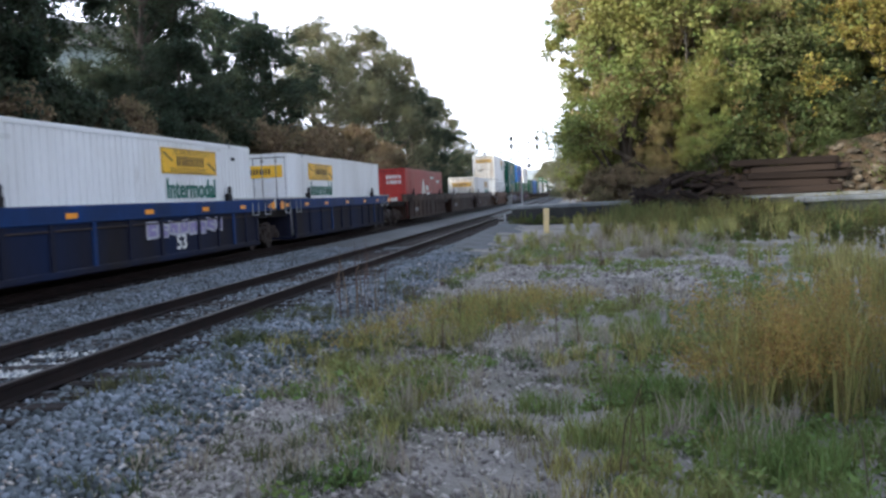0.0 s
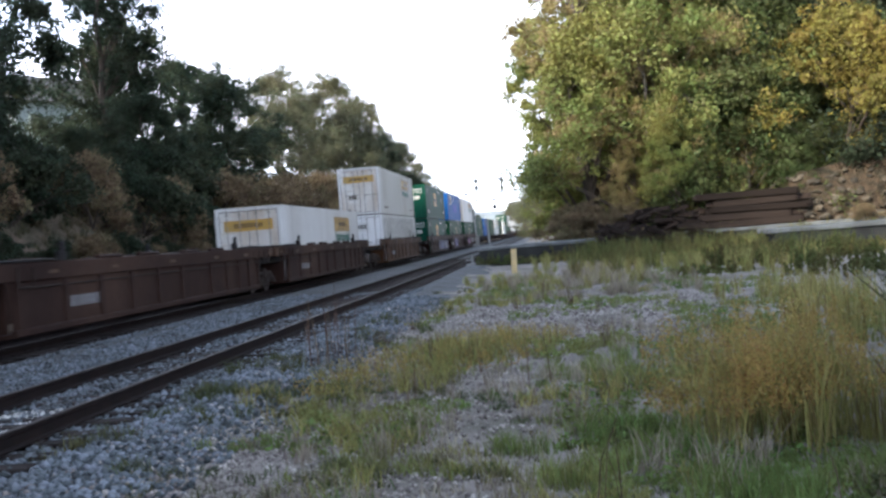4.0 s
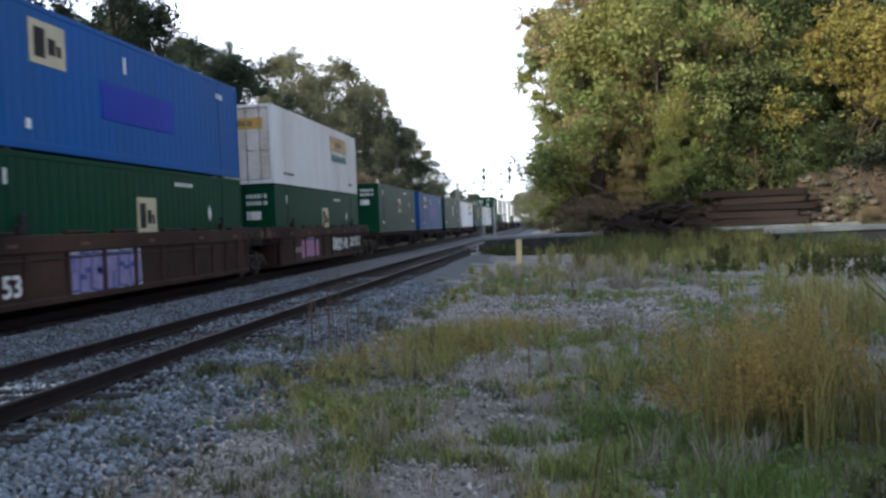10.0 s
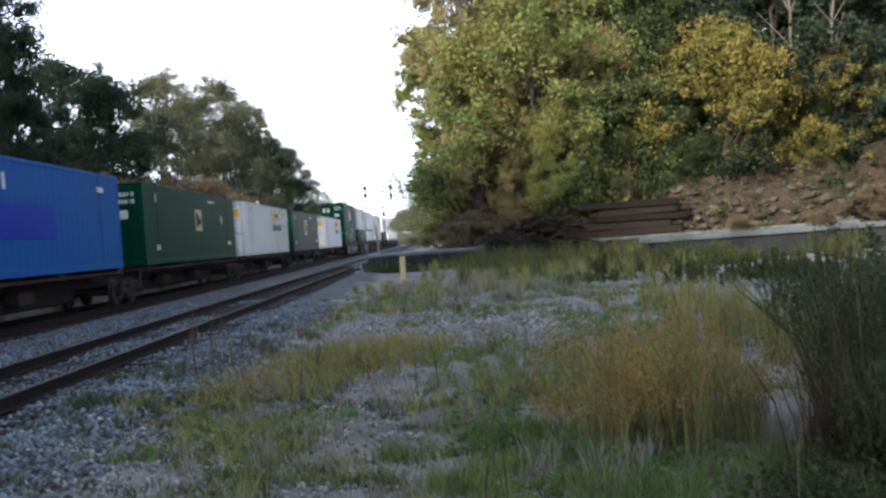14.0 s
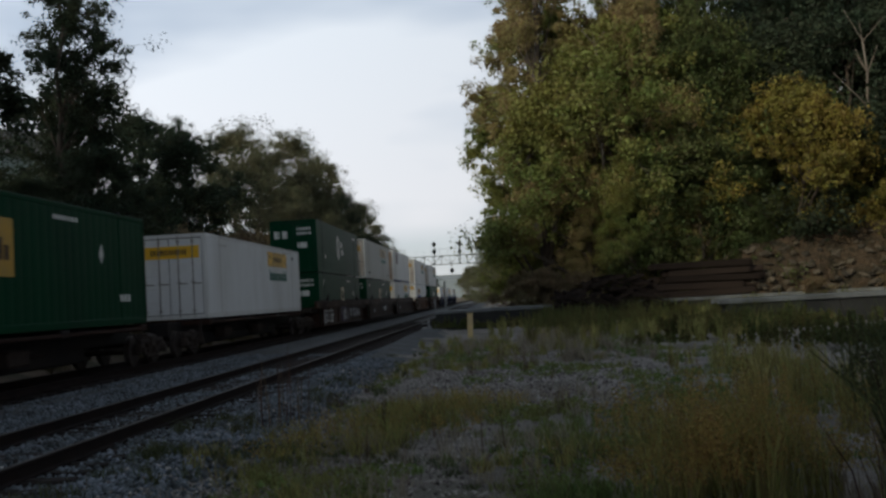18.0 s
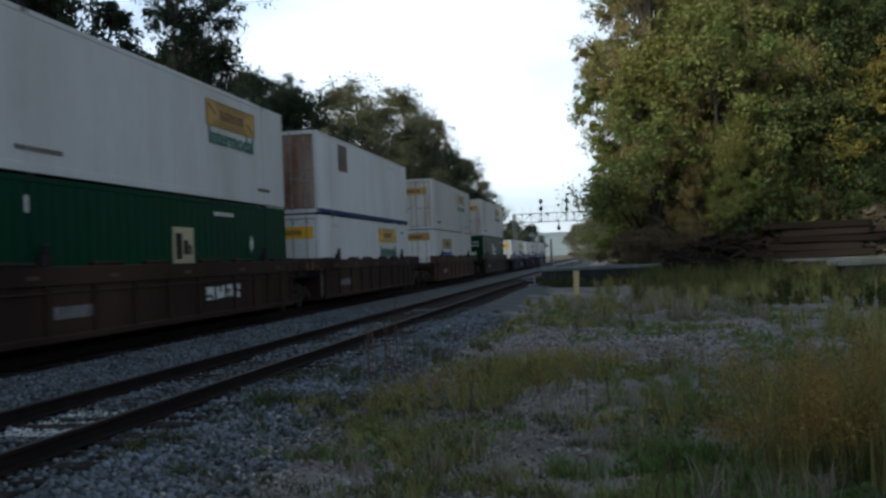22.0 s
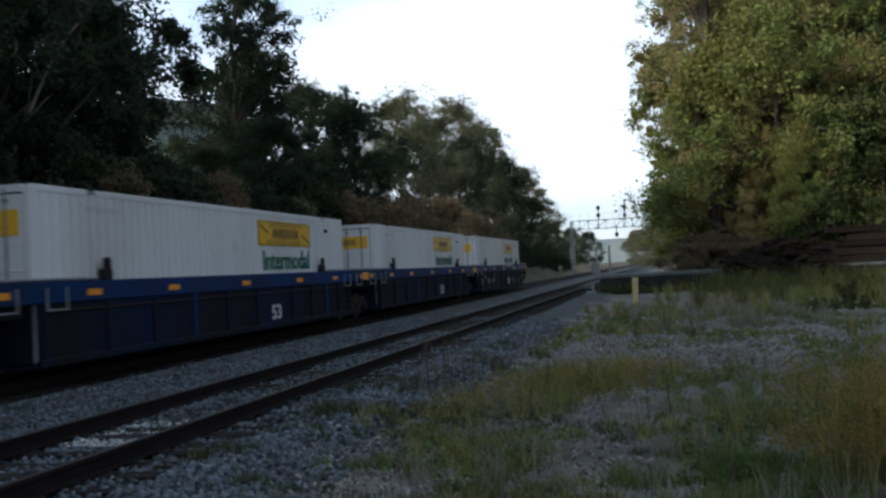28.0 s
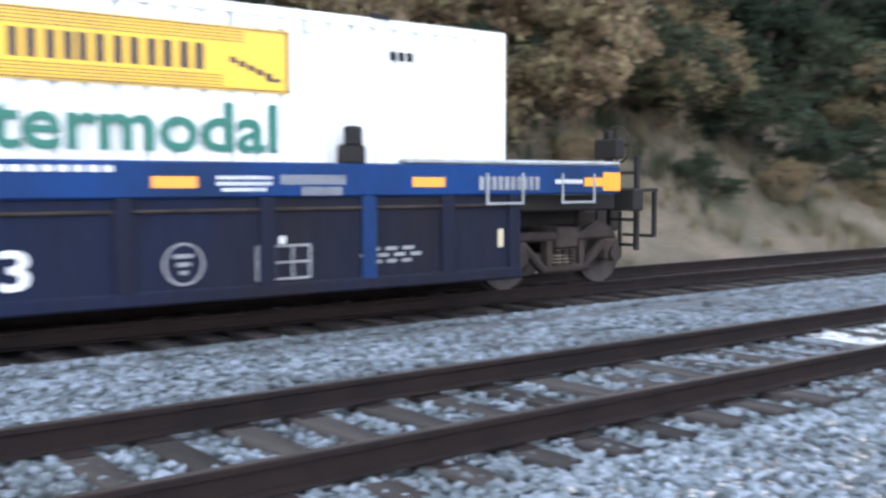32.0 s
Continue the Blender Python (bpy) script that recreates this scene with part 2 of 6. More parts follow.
M_LEAF_YEL = mat("yellowing_leaves", (0.175, 0.16, 0.038), 0.6, 0, (0.24, 0.18, 0.04), 0.4, 3, 0.3, 0, rnd=-0.45, trans=0.35, spec=0.3)
M_LEAF_BROWN = mat("russet_bush_leaves", (0.235, 0.17, 0.105), 0.7, 0, (0.17, 0.15, 0.08), 0.5, 3, 0.25, 0, rnd=-0.4, trans=0.4, spec=0.3)
M_LEAF_TAN = mat("tan_autumn_leaves", (0.31, 0.235, 0.115), 0.65, 0, (0.25, 0.22, 0.09), 0.3, 3, 0.3, 0, rnd=-0.4, trans=0.4, spec=0.3)
# Olive leaves, their colour lightened to stand for haze in the distance.
M_LEAF_HAZE = mat("haze_paled_olive_leaves", (0.125, 0.138, 0.078), 0.65, 0, (0.18, 0.165, 0.095), 0.25, 3, 0.3, 0, rnd=-0.4, trans=0.5, spec=0.3)
M_GRASS = mat("green_grass", (0.14, 0.21, 0.06), 0.75, 0, (0.24, 0.25, 0.09), 0.5, 4, 0.3, 0, rnd=-0.4, trans=0.4, spec=0.3)
M_DRYGRASS = mat("dry_yellow_grass", (0.34, 0.295, 0.11), 0.8, 0, (0.22, 0.24, 0.08), 0.5, 4, 0.3, 0, rnd=-0.4, trans=0.3, spec=0.3)
M_PLUME = mat("olive_amber_seed_heads", (0.43, 0.29, 0.10), 0.85, 0, (0.30, 0.26, 0.095), 0.8, 4, 0.3, 0, rnd=-0.3, trans=0.4, spec=0.2)
M_STALK = mat("dead_brown_stalks", (0.11, 0.07, 0.045), 0.8, 0, None, 3, 20, 0.3, 0, rnd=-0.3)
M_STRAW = mat("grey_straw", (0.36, 0.315, 0.25), 0.85, 0, (0.27, 0.24, 0.18), 1.0, 6, 0.3, 0, rnd=-0.3, trans=0.3, spec=0.2)
M_BANKGRASS = mat("brown_bank_grass", (0.22, 0.18, 0.12), 0.85, 0, (0.13, 0.125, 0.075), 0.6, 6, 0.3, 0, rnd=-0.4, trans=0.35, spec=0.2)
M_WEEDLEAF = mat("dull_green_weed_leaves", (0.075, 0.098, 0.042), 0.8, 0, (0.12, 0.115, 0.055), 1.0, 4, 0.3, 0, rnd=-0.45, trans=0.35, spec=0.15)
M_DOCKWEED = mat("olive_weed_leaves", (0.10, 0.125, 0.042), 0.8, 0, (0.16, 0.135, 0.055), 0.6, 4, 0.3, 0, rnd=-0.45, trans=0.35, spec=0.15)
M_POST = mat("pale_yellow_post_paint", (0.62, 0.47, 0.22), 0.6, 0, (0.5, 0.4, 0.22), 3, 30, 0.12, 0.1)
M_LOG = mat("old_dark_timber", (0.012, 0.009, 0.008), 0.9, 0, (0.028, 0.020, 0.016), 2, 20, 0.35, 0.5, rnd=0.5, axis=(0.2, 1, 1), spec=0.15)
M_ROCK = mat("brown_quarry_stone", (0.095, 0.076, 0.055), 0.9, 0, (0.045, 0.040, 0.027), 1.5, 12, 0.4, 0.9, rnd=0.6, dist=0.06)
M_ROCKFACE = mat("dry_earth_and_rock", (0.09, 0.064, 0.042), 0.95, 0, (0.036, 0.032, 0.021), 1.6, 7, 0.5, 1.0, dist=0.35, spec=0.2)
M_HOUSE = mat("pale_house_siding", (0.48, 0.55, 0.55), 0.7, 0, None, 1, 20, 0.1, 0.1)
M_ROOF = mat("grey_shingle_roof", (0.10, 0.10, 0.11), 0.9, 0, None, 2, 20, 0.2, 0.3)
M_GLASS = mat("dark_window_glass", (0.02, 0.025, 0.03), 0.08, 0, None, 1, 5, 0.05, 0)
# The ridge's pale blue-grey has the distance haze mixed into it.
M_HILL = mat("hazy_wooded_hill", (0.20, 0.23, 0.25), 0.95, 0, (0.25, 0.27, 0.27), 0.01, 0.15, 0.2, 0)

# ---------------------------------------------------------------- helpers of this scene


def mesh_from(name, verts, faces, mats):
    me = bpy.data.meshes.new(name)
    me.from_pydata([tuple(v) for v in verts], [], [tuple(f) for f in faces])
    for m in mats if isinstance(mats, (list, tuple)) else (mats,):
        me.materials.append(m)
    me.update()
    return me


def put(name, me, parent=None, m=None, label=""):
    ob = new(name, me)
    if parent is not None:
        ob.parent = parent
    if m is not None:
        ob.matrix_basis = m
    return tagged(ob, label) if label else ob


def part(name, bm, material, parent=None, label="", smooth=False):
    me = bpy.data.meshes.new(name)
    bm.to_mesh(me)
    bm.free()
    me.materials.append(material)
    if smooth:
        for p in me.polygons:
            p.use_smooth = True
    return put(name, me, parent, None, label)


def add_box(bm, x0, x1, y0, y1, z0, z1, bevel=0.0):
    r = bmesh.ops.create_cube(bm, size=1.0, matrix=Matrix.Translation(((x0 + x1) / 2, (y0 + y1) / 2, (z0 + z1) / 2)) @ Matrix.Diagonal((x1 - x0, y1 - y0, z1 - z0, 1)))
    if bevel:
        es = {e for v in r["verts"] for e in v.link_edges}
        bmesh.ops.bevel(bm, geom=list(es), offset=bevel, segments=1, affect="EDGES")


def box(name, dims, material, parent=None, label="", bevel=0.008):
    bm = bmesh.new()
    add_box(bm, *dims, bevel=bevel)
    return part(name, bm, material, parent, label)


def add_cyl(bm, a, b, r, seg=12, r2=None):
    a, b = Vector(a), Vector(b)
    q = (b - a).to_track_quat("Z", "Y").to_matrix().to_4x4()
    bmesh.ops.create_cone(bm, cap_ends=True, segments=seg, radius1=r, radius2=r if r2 is None else r2, depth=(b - a).length, matrix=Matrix.Translation((a + b) / 2) @ q)


def cyl(name, a, b, r, material, parent=None, label="", seg=12, r2=None):
    bm = bmesh.new()
    add_cyl(bm, a, b, r, seg, r2)
    return part(name, bm, material, parent, label)


def thing(name, m=None):
    ob = new(name)
    ob.empty_display_size = 0.2
    if m is not None:
        ob.matrix_basis = m
    return ob


def stuff_part(*a):
    return tagged(put(*a), kind="stuff")


TEXTS = {}


def text_mesh(body, width, height, material):
    """Flat raised letters in the y-z plane that read from +x, centred, y to the right when seen from +x."""
    key = (body, width, height, material.name)
    if key not in TEXTS:
        cu = bpy.data.curves.new("letters", "FONT")
        cu.body, cu.extrude, cu.offset, cu.resolution_u = body, 0.006, 0.018, 3
        tmp = bpy.data.objects.new("letters", cu)
        scene.collection.objects.link(tmp)
        me = bpy.data.meshes.new_from_object(tmp.evaluated_get(bpy.context.evaluated_depsgraph_get()))
        bpy.data.objects.remove(tmp)
        co = np.array([v.co for v in me.vertices])
        lo, hi = co.min(0), co.max(0)
        sx, sy = width / (hi[0] - lo[0]), height / (hi[1] - lo[1])
        for v in me.vertices:
            x, y, z = v.co
            v.co = (z, (x - (lo[0] + hi[0]) / 2) * sx, (y - (lo[1] + hi[1]) / 2) * sy)
        me.materials.clear()
        me.materials.append(material)
        TEXTS[key] = me
    return TEXTS[key]


# ---------------------------------------------------------------- ground
NEAR_C, FAR_C = -5.74, -11.21      # the two tracks' centre lines
GAUGE = 0.755


def smooth01(a, b, v):
    t = min(1.0, max(0.0, (v - a) / (b - a)))
    return t * t * (3 - 2 * t)


def ground_z(x, y):
    n = noise.noise((x * 0.25, y * 0.25, 0)) * 0.10 + noise.noise((x * 0.9, y * 0.9, 3)) * 0.045
    z = -0.20
    if x > -4.3:
        z = -0.20 - 0.16 * smooth01(-4.2, -2.6, x) + n * smooth01(-4.2, -2.4, x)
        z += 0.3 * smooth01(13, 26, x) * smooth01(20, 45, y) + 5.0 * smooth01(10, 34, x) * smooth01(58, 85, y)
    elif x < -13.0:
        bank = smooth01(13.4, 21.0, -x)
        hi = 4.4 + 1.4 * noise.noise((y * 0.05, 7, 0))
        hi *= 1.0 - 0.75 * smooth01(90, 200, y)
        z = -0.20 - 0.12 * smooth01(13.0, 13.6, -x) + bank * hi + (n * 3.0 + 0.35 * noise.noise((x * 0.3, y * 0.45, 21))) * smooth01(13.2, 15.2, -x) + 3.0 * smooth01(20, 60, -x) * (1 - smooth01(90, 220, y))
    elif abs(x - NEAR_C) < 1.45:
        z = -0.232 + 0.5 * n
    elif abs(x - FAR_C) < 1.45:
        z = -0.25
    elif -9.2 < x < -7.6:
        z = -0.24 + n * 0.3
    return z


def build_ground():
    xs = [-3000, -800, -250, -120, -70, -48, -36, -28] + list(np.arange(-24, -12, 0.6)) + list(np.arange(-12, 8, 0.25)) + list(np.arange(8, 30, 1.2)) + [34, 42, 55, 80, 140, 300, 900, 3000]
    ys = [-3000, -600, -150, -60, -30, -15, -8] + list(np.arange(-4, 45, 0.3)) + list(np.arange(45, 120, 1.5)) + [124, 132, 145, 160, 180, 210, 260, 340, 480, 800, 1500, 3000]
    verts = [(x, y, ground_z(x, y) if abs(x) < 400 else -0.3) for y in ys for x in xs]
    W = len(xs)
    faces, idx = [], []
    for j in range(len(ys) - 1):
        for i in range(W - 1):
            faces.append((j * W + i, j * W + i + 1, (j + 1) * W + i + 1, (j + 1) * W + i))
            cx = (xs[i] + xs[i + 1]) / 2
            # material 3 is the painted shade strip along the main line
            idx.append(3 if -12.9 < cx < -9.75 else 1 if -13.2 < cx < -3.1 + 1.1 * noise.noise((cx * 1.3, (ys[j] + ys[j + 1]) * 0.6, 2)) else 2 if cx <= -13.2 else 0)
    me = mesh_from("ground", verts, faces, (M_SOIL, M_BALLAST, M_BANK, M_SHADEBED))
    me.polygons.foreach_set("material_index", idx)
    for p in me.polygons:
        p.use_smooth = True
    tagged(put("ground", me), "uneven ground of gravel, soil and track bed", "ground", kind="structure")


build_ground()

# ---------------------------------------------------------------- tracks
RAIL_PROFILE = [(-0.07, -0.172), (0.07, -0.172), (0.07, -0.160), (0.012, -0.145), (0.010, -0.048), (0.036, -0.038), (0.036, -0.006), (0.028, 0.0), (-0.028, 0.0), (-0.036, -0.006), (-0.036, -0.038), (-0.010, -0.048), (-0.012, -0.145), (-0.07, -0.160)]


def track(label, cx, y0, y1):
    tr = tagged(thing("railway_track"), label, "railway track", "two railway tracks")
    for sx in (-GAUGE, GAUGE):
        n = len(RAIL_PROFILE)
        verts = [(cx + sx + px, y, pz) for y in (y0, y1) for px, pz in RAIL_PROFILE]
        faces = [(i, (i + 1) % n, n + (i + 1) % n, n + i) for i in range(n)] + [tuple(range(n))[::-1], tuple(range(n, 2 * n))]
        me = mesh_from("rail", verts, faces, (M_RAIL, M_RAILTOP))
        me.polygons[7].material_index = 1
        put("rail", me, tr, None, "dull rust-brown steel rail")
    bm = bmesh.new()
    add_box(bm, -1.3, 1.3, -0.115, 0.115, -0.20, 0.0, bevel=0.015)
    me = bpy.data.meshes.new("tie")
    bm.to_mesh(me)
    bm.free()
    me.materials.append(M_TIE)
    bm = bmesh.new()
    add_box(bm, -0.17, 0.17, -0.09, 0.09, -0.004, 0.008)
    plate = bpy.data.meshes.new("tie_plate")
    bm.to_mesh(plate)
    bm.free()
    plate.materials.append(M_RAIL)
    rng = random.Random(int(-cx * 10))
    y = max(y0, -2)
    k = 0
    while y < 75 and k < 145:
        t = put("tie", me, tr, pose(cx + rng.uniform(-0.06, 0.06), y, -0.176 + rng.uniform(-0.02, 0.0), 0, 0, rng.uniform(-1.5, 1.5)))
        for sx in (-GAUGE, GAUGE):
            put("tie_plate", plate, t, pose(sx, 0, 0))
        y += 0.53 + rng.uniform(-0.03, 0.03)
        k += 1
    return tr


track("unused siding track with rusty rails on weathered ties", NEAR_C, -40, 420)
track("main line track under the moving container train", FAR_C, -120, 600)

# ---------------------------------------------------------------- fast joined geometry


def fast_mesh(name, verts, faces, material):
    """verts (n, 3), faces (m, k) arrays of one face size."""
    me = bpy.data.meshes.new(name)
    k = faces.shape[1]
    me.vertices.add(len(verts))
    me.vertices.foreach_set("co", np.ascontiguousarray(verts, dtype=np.float32).ravel())
    me.loops.add(faces.size)
    me.loops.foreach_set("vertex_index", np.ascontiguousarray(faces, dtype=np.int32).ravel())
    me.polygons.add(len(faces))
    me.polygons.foreach_set("loop_start", np.arange(0, faces.size, k, dtype=np.int32))
    me.polygons.foreach_set("loop_total", np.full(len(faces), k, dtype=np.int32))
    me.materials.append(material)
    me.update(calc_edges=True)
    return me


def leaf_cloud(rng, centres, radii, per, size):
    """Folded leaves scattered round cluster centres: verts and quads."""
    n = len(centres) * per
    c = np.repeat(centres, per, axis=0)
    r = np.repeat(radii, per)[:, None]
    d = rng.normal(size=(n, 3))
    d /= np.linalg.norm(d, axis=1)[:, None]
    p = c + d * r * (rng.random((n, 1)) ** 0.45) * np.array([1, 1, 0.8])
    s = size * rng.uniform(0.6, 1.4, (n, 1))
    u = rng.normal(size=(n, 3))
    u /= np.linalg.norm(u, axis=1)[:, None]
    v = np.cross(u, d + rng.normal(size=(n, 3)) * 0.6)
    v /= np.maximum(np.linalg.norm(v, axis=1)[:, None], 1e-6)
    w = np.cross(u, v)
    a, b = p - u * s, p + u * s
    q, t = p + v * s * 0.55 + w * s * 0.18, p - v * s * 0.55 + w * s * 0.18
    verts = np.stack([a, q, b, t], 1).reshape(-1, 3)
    return verts, np.arange(n * 4).reshape(-1, 4)


def limb_mesh(name, segs, material):
    """Tapered six-sided limbs: segs of (a, b, ra, rb)."""
    verts, faces = [], []
    for a, b, ra, rb in segs:
        a, b = Vector(a), Vector(b)
        q = (b - a).to_track_quat("Z", "Y")
        k = len(verts)
        for p, r in ((a, ra), (b, rb)):
            for i in range(6):
                t = i * math.tau / 6
                verts.append(p + q @ Vector((r * math.cos(t), r * math.sin(t), 0)))
        faces += [(k + i, k + (i + 1) % 6, k + 6 + (i + 1) % 6, k + 6 + i) for i in range(6)]
    me = mesh_from(name, verts, faces, material)
    for p in me.polygons:
        p.use_smooth = True
    return me


def tree(label, seed, height, spread, leafm, base=0.18, shape=1.0, clusters=130, per=150, leaf=0.13, category="tree"):
    """A trunk with limbs, and a crown of leaf clumps on the limbs' ends. shape > 1: pointed top."""
    rng = np.random.default_rng(seed)
    t = tagged(thing("tree"), label, category, "trees of the cutting")
    segs = []
    z, p, r = 0.0, np.zeros(3), height * 0.017 + 0.05
    for k in range(7):
        q = p + np.array([rng.normal() * 0.02 * height, rng.normal() * 0.02 * height, height * 0.95 / 7])
        r2 = r * (0.80 if k < 6 else 0.3)
        segs.append((p, q, r, r2))
        p, r = q, r2
    cents, rads = [], []
    for k in range(max(12, clusters // 7)):
        f = rng.random() ** 0.8
        zz = height * (base + (0.98 - base) * f)
        w = spread * (0.16 + 0.84 * (1 - f) ** 0.8) * min(1, 0.6 + 2.5 * f) if shape > 1.5 else spread * (math.sin(math.pi * min(1, 0.16 + 0.84 * f) ** (0.75 if shape <= 1 else 0.55))) ** 0.75 * (1.12 - 0.5 * f * (shape > 1))
        a = rng.random() * math.tau
        d = w * (0.3 + 0.7 * rng.random() ** 0.6)
        c = np.array([d * math.cos(a), d * math.sin(a), zz])
        s = segs[min(6, max(0, int((zz - d * 0.6) / height * 7)))]
        m = np.array(s[0])
        mid = (m + c) / 2 + np.array([0, 0, 0.10 * d])
        segs.append((m, mid, max(0.03, s[2] * 0.45), max(0.02, s[2] * 0.22)))
        segs.append((mid, c, max(0.02, s[2] * 0.22), 0.014))
        for j in range(12):
            o = rng.normal(size=3) * spread * np.array([0.19, 0.19, 0.13])
            cents.append(c + o)
            rads.append(spread * rng.uniform(0.07, 0.21))
            if j % 3 == 0:
                segs.append((c, c + o, 0.016, 0.006))
        for j in range(3):
            o = rng.normal(size=3) * np.array([1, 1, 0.6]) + np.array([math.cos(a), math.sin(a), 0.8])
            o *= spread * 0.17 / np.linalg.norm(o)
            segs.append((c, c + o * 1.25, 0.03, 0.010))
            for q in (0.6, 0.9, 1.15):
                cents.append(c + o * q)
                rads.append(spread * rng.uniform(0.06, 0.14))
    put("trunk", limb_mesh("trunk", segs, M_BARK), t, None, "grey-brown trunk and limbs")
    v, f = leaf_cloud(rng, np.array(cents), np.array(rads), per, leaf)
    put("crown", fast_mesh("crown", v, f, leafm), t)
    return t


def place(ob, x, y, z, turn=0, s=(1, 1, 1), copy=True, label=""):
    c = copy_thing(ob, pose(0, 0, 0)) if copy else ob
    c.matrix_basis = pose(x, y, z, 0, 0, turn) @ Matrix.Diagonal((*s, 1))
    if label:
        tagged(c, label)
    return c


def woods():
    rng = random.Random(5)
    # along the left bank, behind the train
    dark = tree("tall dark green tree on the bank", 11, 18.0, 4.6, M_LEAF_DARK, 0.10, 1.3, 320, 66, 0.105)
    slim = tree("pointed tall dark green tree on the bank", 18, 18.5, 4.6, M_LEAF_DARK, 0.10, 2.0, 330, 44, 0.10)
    broad = tree("broad green tree on the bank", 12, 14.5, 5.8, M_LEAF_DARK, 0.10, 1.0, 280, 66, 0.105)
    open_broad = tree("broad open-crowned green tree on the bank", 27, 14.5, 5.6, M_LEAF_DARK, 0.10, 1.0, 210, 34, 0.105)
    deep = tree("green tree with leaves darkened as shade of the wood", 28, 16.0, 5.8, M_LEAF_SHADE, 0.06, 1.0, 320, 66, 0.095)
    airy = tree("airy tree with thin haze-paled foliage", 13, 15.0, 5.8, M_LEAF_HAZE, 0.08, 1.0, 290, 52, 0.09)
    mid = tree("leafy green tree turning yellow", 14, 16.0, 6.0, M_LEAF_MID, 0.06, 1.0, 320, 66, 0.095)
    gold = tree("tree with yellow-green early autumn leaves", 15, 13.0, 4.2, M_LEAF_YEL, 0.38, 1.0, 260, 60, 0.09)
    tan = tree("tree with tan and olive autumn leaves", 19, 15.0, 5.2, M_LEAF_TAN, 0.08, 1.0, 280, 64, 0.095)
    tall = tree("tall slender tree with tan upper leaves", 20, 29.0, 4.2, M_LEAF_TAN, 0.10, 1.0, 400, 60, 0.10)
    poplar = tree("tall green tree at the edge of the wood", 24, 30.0, 4.2, M_LEAF_MID, 0.05, 1.0, 420, 60, 0.10)
    bush = tree("russet bush on the slope", 16, 3.6, 3.2, M_LEAF_BROWN, 0.05, 1.0, 150, 40, 0.085, "bush")
    shrub = tree("low dark green shrub on the bank", 17, 3.0, 2.4, M_LEAF_DARK, 0.04, 1.0, 150, 40, 0.075, "bush")
    # x, y, sizes
    L = [
        (slim, -25.1, 60.5, 0.97), (slim, -27.0, 65.5, 0.72), (dark, -23.0, 37.0, 1.02), (dark, -27.5, 40.0, 1.1), (dark, -20.5, 29.0, 0.95),
        # those at negative y are out of view, added to keep sun off the ground
        (dark, -25.0, 30.0, 1.15), (dark, -22.5, 20.0, 1.12), (dark, -28.0, 22.0, 1.25), (dark, -24.0, 10.0, 1.2), (dark, -29.0, 13.0, 1.4), (dark, -23.0, 0.0, 1.0), (dark, -25.0, -12.0, 1.0), (dark, -20.0, 14.5, 0.95), (dark, -19.5, 5.0, 0.95), (dark, -20.0, -6.0, 1.0), (dark, -20.5, 23.5, 0.9), (broad, -19.5, -16.0, 1.0), (broad, -19.0, -26.0, 1.0), (dark, -20.0, -36.0, 1.3), (dark, -22.0, -46.0, 1.3), (dark, -21.0, -57.0, 1.3), (dark, -21.0, -21.0, 1.3), (dark, -21.5, -30.0, 1.35), (dark, -26.0, -6.0, 1.35), (dark, -27.0, -18.0, 1.35), (dark, -26.5, -26.0, 1.4), (dark, -27.0, -35.0, 1.4), (dark, -27.0, -51.0, 1.4), (dark, -19.5, -11.0, 1.25), (dark, -31.0, -28.0, 1.4), (dark, -31.0, -14.0, 1.4), (dark, -32.0, -40.0, 1.4),
        (dark, -31.0, 50.0, 1.0), (dark, -33.0, 36.0, 1.1),
        (open_broad, -24.0, 79.0, 0.84), (broad, -22.0, 71.0, 0.68), (open_broad, -28.6, 64.0, 0.8), (broad, -21.0, 54.0, 0.45), (broad, -20.0, 43.5, 0.26), (broad, -30.0, 86.0, 0.9), (airy, -24.0, 97.0, 0.8),
        (airy, -27.0, 109.0, 1.16), (airy, -25.0, 122.0, 1.2), (airy, -24.0, 137.0, 1.2), (airy, -22.0, 118.0, 0.92), (broad, -21.5, 131.0, 0.8), (airy, -22.5, 143.0, 0.9),
        (airy, -22.0, 166.0, 0.92), (broad, -21.5, 160.0, 0.7), (broad, -21.0, 178.0, 0.55), (broad, -21.0, 192.0, 0.6), (airy, -24.0, 215.0, 0.7),
        (broad, -22.0, 240.0, 0.6), (broad, -19.0, 262.0, 0.6), (airy, -26.0, 290.0, 0.7),
    ]
    for k, (p, x, y, s) in enumerate(L):
        place(p, x, y, ground_z(x, y) - 0.3, rng.uniform(0, 360), (s * rng.uniform(0.92, 1.08), s * rng.uniform(0.92, 1.08), s))
    for x, y, s in ((-17.0, 63.0, 1.0), (-17.6, 69.0, 1.1), (-18.0, 57.0, 0.9), (-17.2, 76.0, 1.0), (-18.5, 84.0, 1.1), (-17.5, 92.0, 1.0)):
        place(bush, x, y, ground_z(x, y) - 0.2, rng.uniform(0, 360), (s, s, s))
